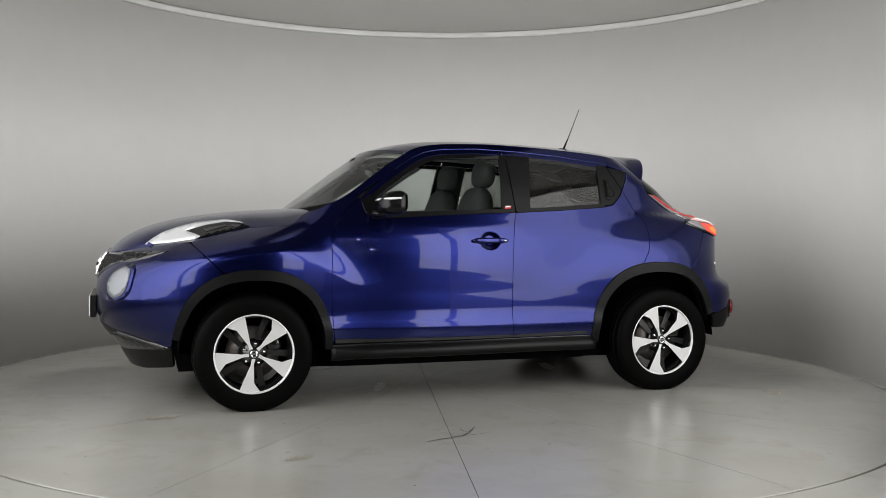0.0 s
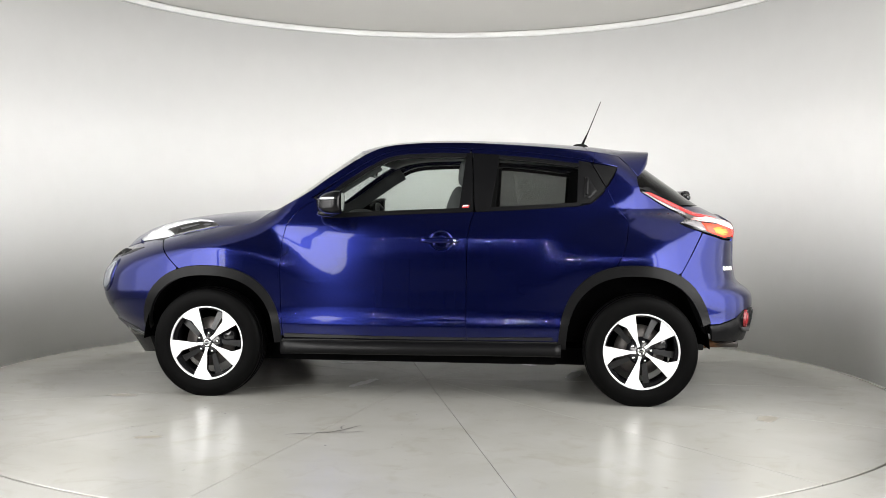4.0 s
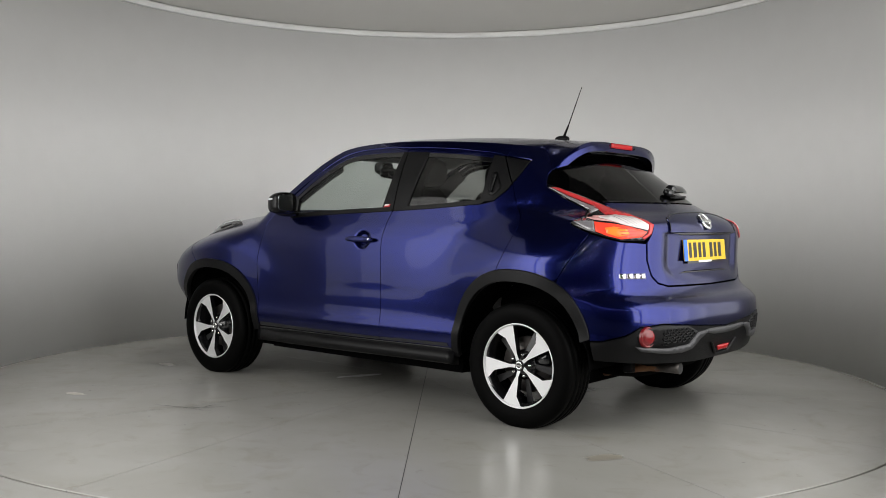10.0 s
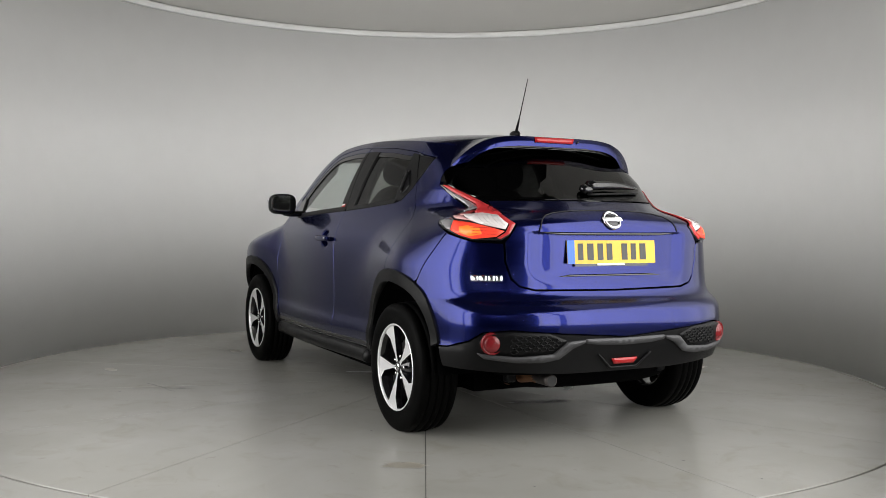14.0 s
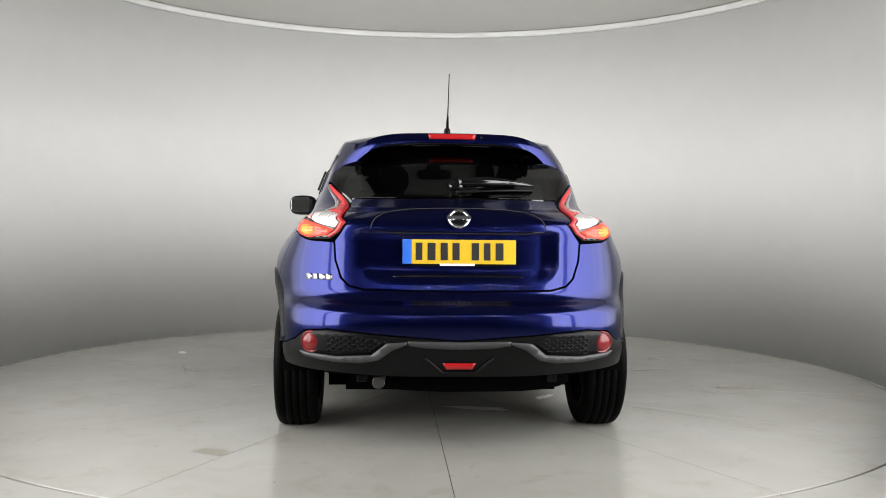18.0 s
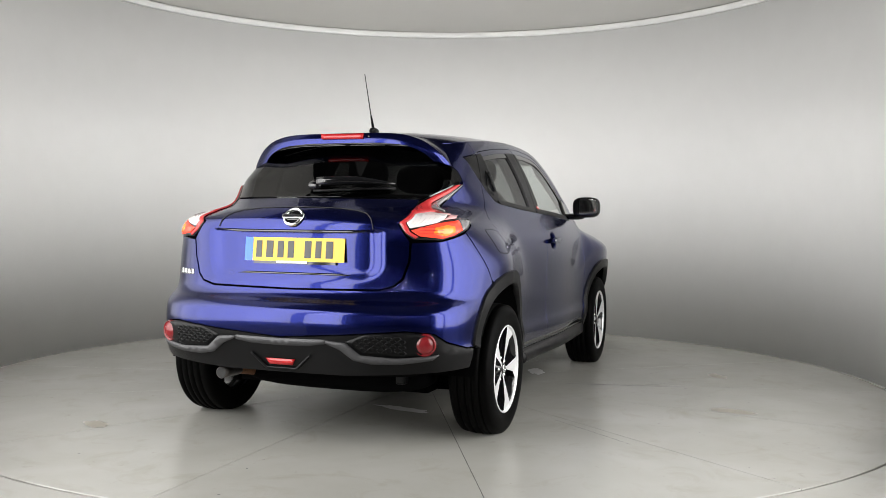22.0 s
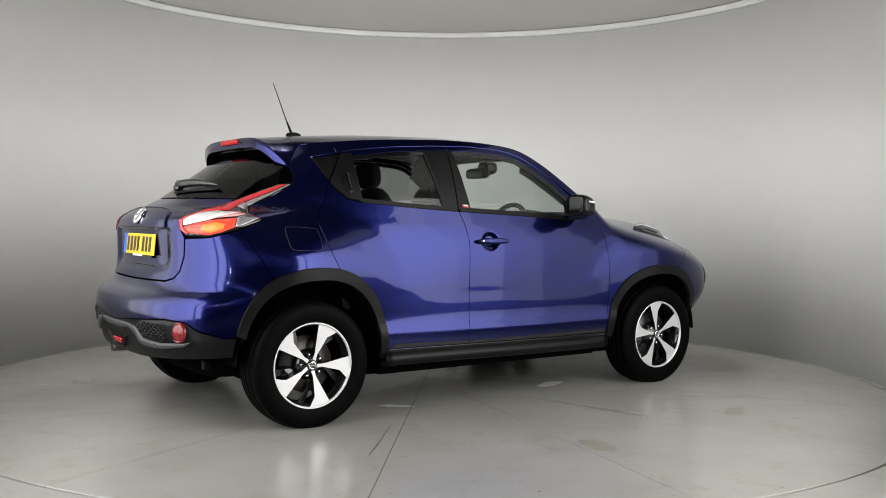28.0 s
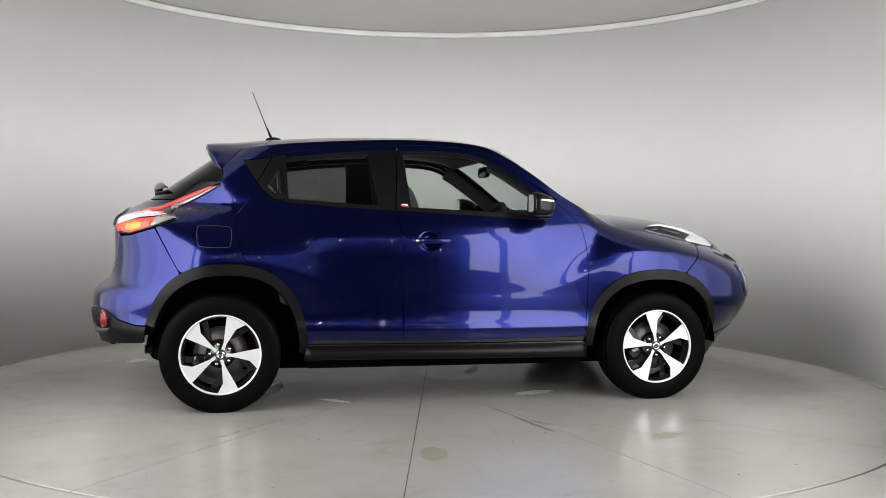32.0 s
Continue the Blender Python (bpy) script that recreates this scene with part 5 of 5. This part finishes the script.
def wheel_at(x, y, turn):
    s = 1 if y > 0 else -1
    w = part("wheel", lathe([(0.205, -0.095), (0.196, -0.085), (0.186, -0.02), (0.190, 0.03), (0.197, 0.075), (0.2105, 0.094)], 64), M["rimdark"], car, "black and machined five-spoke alloy wheel")
    w.matrix_local = Matrix.Translation((x, y, R_TYRE - 0.013)) @ pose(0, 0, 0, -90 if s > 0 else 90) @ pose(0, 0, 0, 0, 0, turn)
    part("tyre", lathe(tread(), 96), M["tyre"], w)
    part("rim", lathe([(0.2065, 0.088), (0.2085, 0.096), (0.2125, 0.1005), (0.2165, 0.100), (0.2185, 0.094)], 72), M["alloy"], w, "bright machined rim edge")
    zf = 0.084
    for k in range(5):
        front, back = [], []
        for r, a in BLADE:
            b = radians(a if r > 0.09 else a * (0.09 / r) * 0.55) * s + radians(72 * k)
            dz = 0.012 * min(1, max(0, (r - 0.03) / 0.18)) - 0.006
            front.append((r * math.cos(b), r * math.sin(b), zf + dz))
            back.append((r * math.cos(b) * 1.0, r * math.sin(b), zf + dz - 0.034))
        n = len(front)
        if s < 0:
            front, back = front[::-1], back[::-1]
        sp_ = part("spoke", (front + back, [tuple(range(n, 2 * n))[::-1]] + [(i, n + i, n + (i + 1) % n, (i + 1) % n) for i in range(n)]), M["rimdark"], w, smooth=False)
        part("spoke_face", ([(a, b, c + 0.0005) for a, b, c in front], [tuple(range(n))]), M["alloy"], w, "machined silver spoke face", smooth=False)
        # dark inner web between the blades
        b0 = radians(72 * k + 36)
        c0, c1 = radians(72 * k + 18 * s), radians(72 * k + 30 * s)
        web = [(0.05 * math.cos(b0 - 0.2), 0.05 * math.sin(b0 - 0.2), 0.045), (0.05 * math.cos(b0 + 0.2), 0.05 * math.sin(b0 + 0.2), 0.045), (0.2 * math.cos(c1), 0.2 * math.sin(c1), 0.030), (0.2 * math.cos(c0), 0.2 * math.sin(c0), 0.030)]
        part("web", (web, [(0, 1, 2, 3) if s > 0 else (3, 2, 1, 0)]), M["rimgrey"], w, smooth=False)
        nut = part("wheel_nut", lathe([(0.0, 0.078), (0.006, 0.077), (0.009, 0.070), (0.009, 0.04)], 8), M["chrome"], w)
        nut.matrix_local = Matrix.Translation((0.056 * math.cos(b0), 0.056 * math.sin(b0), 0))
    part("hub", lathe([(0.0, 0.079), (0.026, 0.079), (0.034, 0.074), (0.050, 0.060), (0.075, 0.045), (0.080, 0.03)], 32), M["rimdark"], w)
    cap = part("hub_cap", lathe([(0.0, 0.086), (0.018, 0.0855), (0.025, 0.083), (0.027, 0.078)], 32), M["gloss"], w)
    part("cap_emblem", lathe([(0.013, 0.0862), (0.015, 0.088), (0.019, 0.088), (0.021, 0.0855)], 28), M["chrome"], w)
    part("cap_bar", box(0.044, 0.007, 0.002, (0, 0, 0.0875)), M["chrome"], w, smooth=False).matrix_local = pose(0, 0, 0, 0, 0, -turn)
    part("brake_disc", lathe([(0.06, 0.012), (0.145, 0.012), (0.145, -0.012), (0.06, -0.012)], 48), M["disc"], w)
    part("brake_caliper", ellipsoid(0.12 * math.cos(radians(200 - turn)), 0.12 * math.sin(radians(200 - turn)), 0.01, 0.045, 0.04, 0.035, 0.6, 0.6, 16, 8), M["rimdark"], w)
    return w


for x, y, turn in ((HUB_F, 0.768, 9), (HUB_R, 0.768, 5), (HUB_F, -0.768, 26), (HUB_R, -0.768, -4)):
    # the disc turns about the axle: viewed from outside, angles run the same way on both sides
    wheel_at(x, y, turn if y > 0 else turn)
    # wheel house
    s = 1 if y > 0 else -1
    r = 0.396 if x > 0 else 0.412
    a0 = -math.pi + 0.06 if s > 0 else 0.06
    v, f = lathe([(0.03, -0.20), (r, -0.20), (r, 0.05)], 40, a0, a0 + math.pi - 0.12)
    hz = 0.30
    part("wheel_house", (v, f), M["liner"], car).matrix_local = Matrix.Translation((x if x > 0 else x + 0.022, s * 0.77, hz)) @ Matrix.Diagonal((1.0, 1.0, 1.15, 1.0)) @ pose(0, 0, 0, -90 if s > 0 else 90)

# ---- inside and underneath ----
# the pan hangs low to keep light off the floor beneath
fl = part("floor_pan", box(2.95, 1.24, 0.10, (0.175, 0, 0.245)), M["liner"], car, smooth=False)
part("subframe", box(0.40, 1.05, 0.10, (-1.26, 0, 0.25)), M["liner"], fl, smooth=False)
# wider slab added between the axles only to deepen the shadow under the car
part("shade_slab", box(1.60, 1.42, 0.08, (0.02, 0, 0.245)), M["liner"], fl, smooth=False)
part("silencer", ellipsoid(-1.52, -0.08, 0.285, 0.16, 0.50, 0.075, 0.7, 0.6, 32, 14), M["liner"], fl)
both("door_lining", [(0.62, 1.06), (0.70, 0.9), (0.74, 0.34), (-0.70, 0.34), (-0.74, 0.62), (-0.90, 0.83), (-1.14, 0.93), (-1.10, 1.09)], M["cabin"], lift=-0.07, res=0.06, rim=0.01)
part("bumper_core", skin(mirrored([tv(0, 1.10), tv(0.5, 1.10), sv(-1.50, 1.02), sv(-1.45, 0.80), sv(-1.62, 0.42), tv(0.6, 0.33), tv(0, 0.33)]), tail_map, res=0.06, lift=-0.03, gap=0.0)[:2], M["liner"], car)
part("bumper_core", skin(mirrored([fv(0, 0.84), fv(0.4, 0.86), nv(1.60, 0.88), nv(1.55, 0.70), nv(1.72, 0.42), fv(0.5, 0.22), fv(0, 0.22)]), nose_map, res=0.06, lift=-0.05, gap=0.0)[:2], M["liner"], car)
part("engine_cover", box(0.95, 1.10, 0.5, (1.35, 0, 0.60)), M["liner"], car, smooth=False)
both("pillar_lining", strip([(0.80, 1.118), (0.660, 1.188), (0.511, 1.290), (0.377, 1.380), (0.300, 1.424)], -0.02, 0.07), M["cabin"], lift=-0.035, res=0.02, rim=0.01)
both("pillar_lining", [(-0.22, 1.06), (-0.42, 1.06), (-0.44, 1.46), (-0.26, 1.47)], M["cabin"], lift=-0.05, rim=0.02)
both("pillar_lining", [(-0.90, 1.05), (-1.25, 1.10), (-1.27, 1.36), (-1.10, 1.42), (-0.93, 1.44)], M["cabin"], lift=-0.045, rim=0.02)


def liner_edge(t):
    p = rail_edge(t)
    return p * [1, 0.95, 1] - [0.0, 0, 0.035]


def liner_mid(t):
    return roof_mid(t) - np.array([0.03, 0, 0.035])


part("headliner", skin(SQ, crown(liner_edge, liner_mid, 2.4), res=0.08, edge=0.05, gap=0.0, rim=0.01)[:2], M["headliner"], car)
dash = part("dashboard", ellipsoid(0.74, 0, 0.90, 0.26, 0.70, 0.165, 0.6, 0.35, 40, 16), M["cabin"], car)
part("binnacle", ellipsoid(0.55, -0.36, 1.06, 0.10, 0.17, 0.06, 0.8, 0.7), M["cabin"], dash)
sw = part("steering_wheel", tube([(0.185 * math.cos(a) * 0.42, 0.185 * math.sin(a), 0.185 * math.cos(a) * 0.9) for a in [2 * math.pi * k / 36 for k in range(36)]], 0.016, 10, True), M["cabin"], car, "black steering wheel")
sw.matrix_local = Matrix.Translation((0.36, -0.36, 0.985))
part("spoke", ellipsoid(0.02, 0, 0, 0.03, 0.17, 0.035, 0.6, 0.7), M["cabin"], sw)
im = part("interior_mirror", ellipsoid(0.415, 0.0, 1.365, 0.018, 0.125, 0.036, 0.5, 0.6), M["gloss"], car, "black interior mirror")
part("sensor_box", ellipsoid(0.50, 0.0, 1.405, 0.06, 0.06, 0.045, 0.7, 0.7), M["gloss"], im)
part("stem", tube([(0.43, 0, 1.375), (0.47, 0, 1.40), (0.50, 0, 1.43)], 0.012), M["gloss"], im)


def seat_at(x, y, back_h, w, name="front_seat", tilt=0.20):
    st = part(name, ellipsoid(x + 0.20, y, 0.60, 0.27, w, 0.10, 0.5, 0.45, 32, 12), M["cloth"], car, "black cloth car seat")
    b = part("backrest", ellipsoid(0, 0, 0.32, 0.075, w, 0.33, 0.55, 0.55, 32, 16), M["cloth"], st)
    for v in b.data.vertices:
        t = max(0, (v.co.z - 0.30) / 0.35)
        v.co.y *= 1 - 0.28 * t * t
    b.matrix_local = Matrix.Translation((x - 0.06, y, 0.62)) @ Matrix.Rotation(-tilt, 4, "Y")
    h = part("headrest", ellipsoid(0, 0, 0, 0.055, 0.135, 0.088, 0.7, 0.75, 24, 14), M["cloth"], st)
    h.matrix_local = Matrix.Translation((x - 0.215, y, 0.62 + back_h)) @ Matrix.Rotation(-tilt * 0.6, 4, "Y")
    for k in (-0.045, 0.045):
        part("headrest_post", tube([(x - 0.19, y + k, 0.62 + back_h - 0.14), (x - 0.212, y + k, 0.62 + back_h)], 0.006, 8), M["chrome"], st)
    return st


seat_at(-0.02, 0.36, 0.72, 0.235)
seat_at(-0.02, -0.36, 0.72, 0.235)
rear = part("rear_bench", ellipsoid(-0.72, 0, 0.62, 0.25, 0.62, 0.10, 0.5, 0.3, 40, 12), M["cloth"], car, "black cloth rear bench")
b = part("backrest", ellipsoid(0, 0, 0.27, 0.075, 0.62, 0.29, 0.5, 0.3, 40, 16), M["cloth"], rear)
b.matrix_local = Matrix.Translation((-0.94, 0, 0.64)) @ Matrix.Rotation(-0.3, 4, "Y")
for y in (-0.34, 0.34):
    part("headrest", ellipsoid(-1.12, y, 1.26, 0.05, 0.13, 0.075, 0.7, 0.75), M["cloth"], rear)
part("parcel_shelf", box(0.42, 1.10, 0.02, (-1.36, 0, 1.06)), M["cabin"], car, smooth=False)


def motions():
    rows_t, rows_c = [], []
    head = curve([(2.0 * i, a) for i, a in enumerate(HEADINGS)])
    n = 64
    for i in range(n + 1):
        t = SECONDS * i / n
        a = float(head(t))
        turn = pose(0, 0, 0, 0, 0, a)
        rows_t.append((t, turn))
        rows_c.append((t, turn @ Matrix.Translation((CAR_X, CAR_Y, 0))))
    walk(turntable, rows_t)
    walk(car, rows_c)


motions()
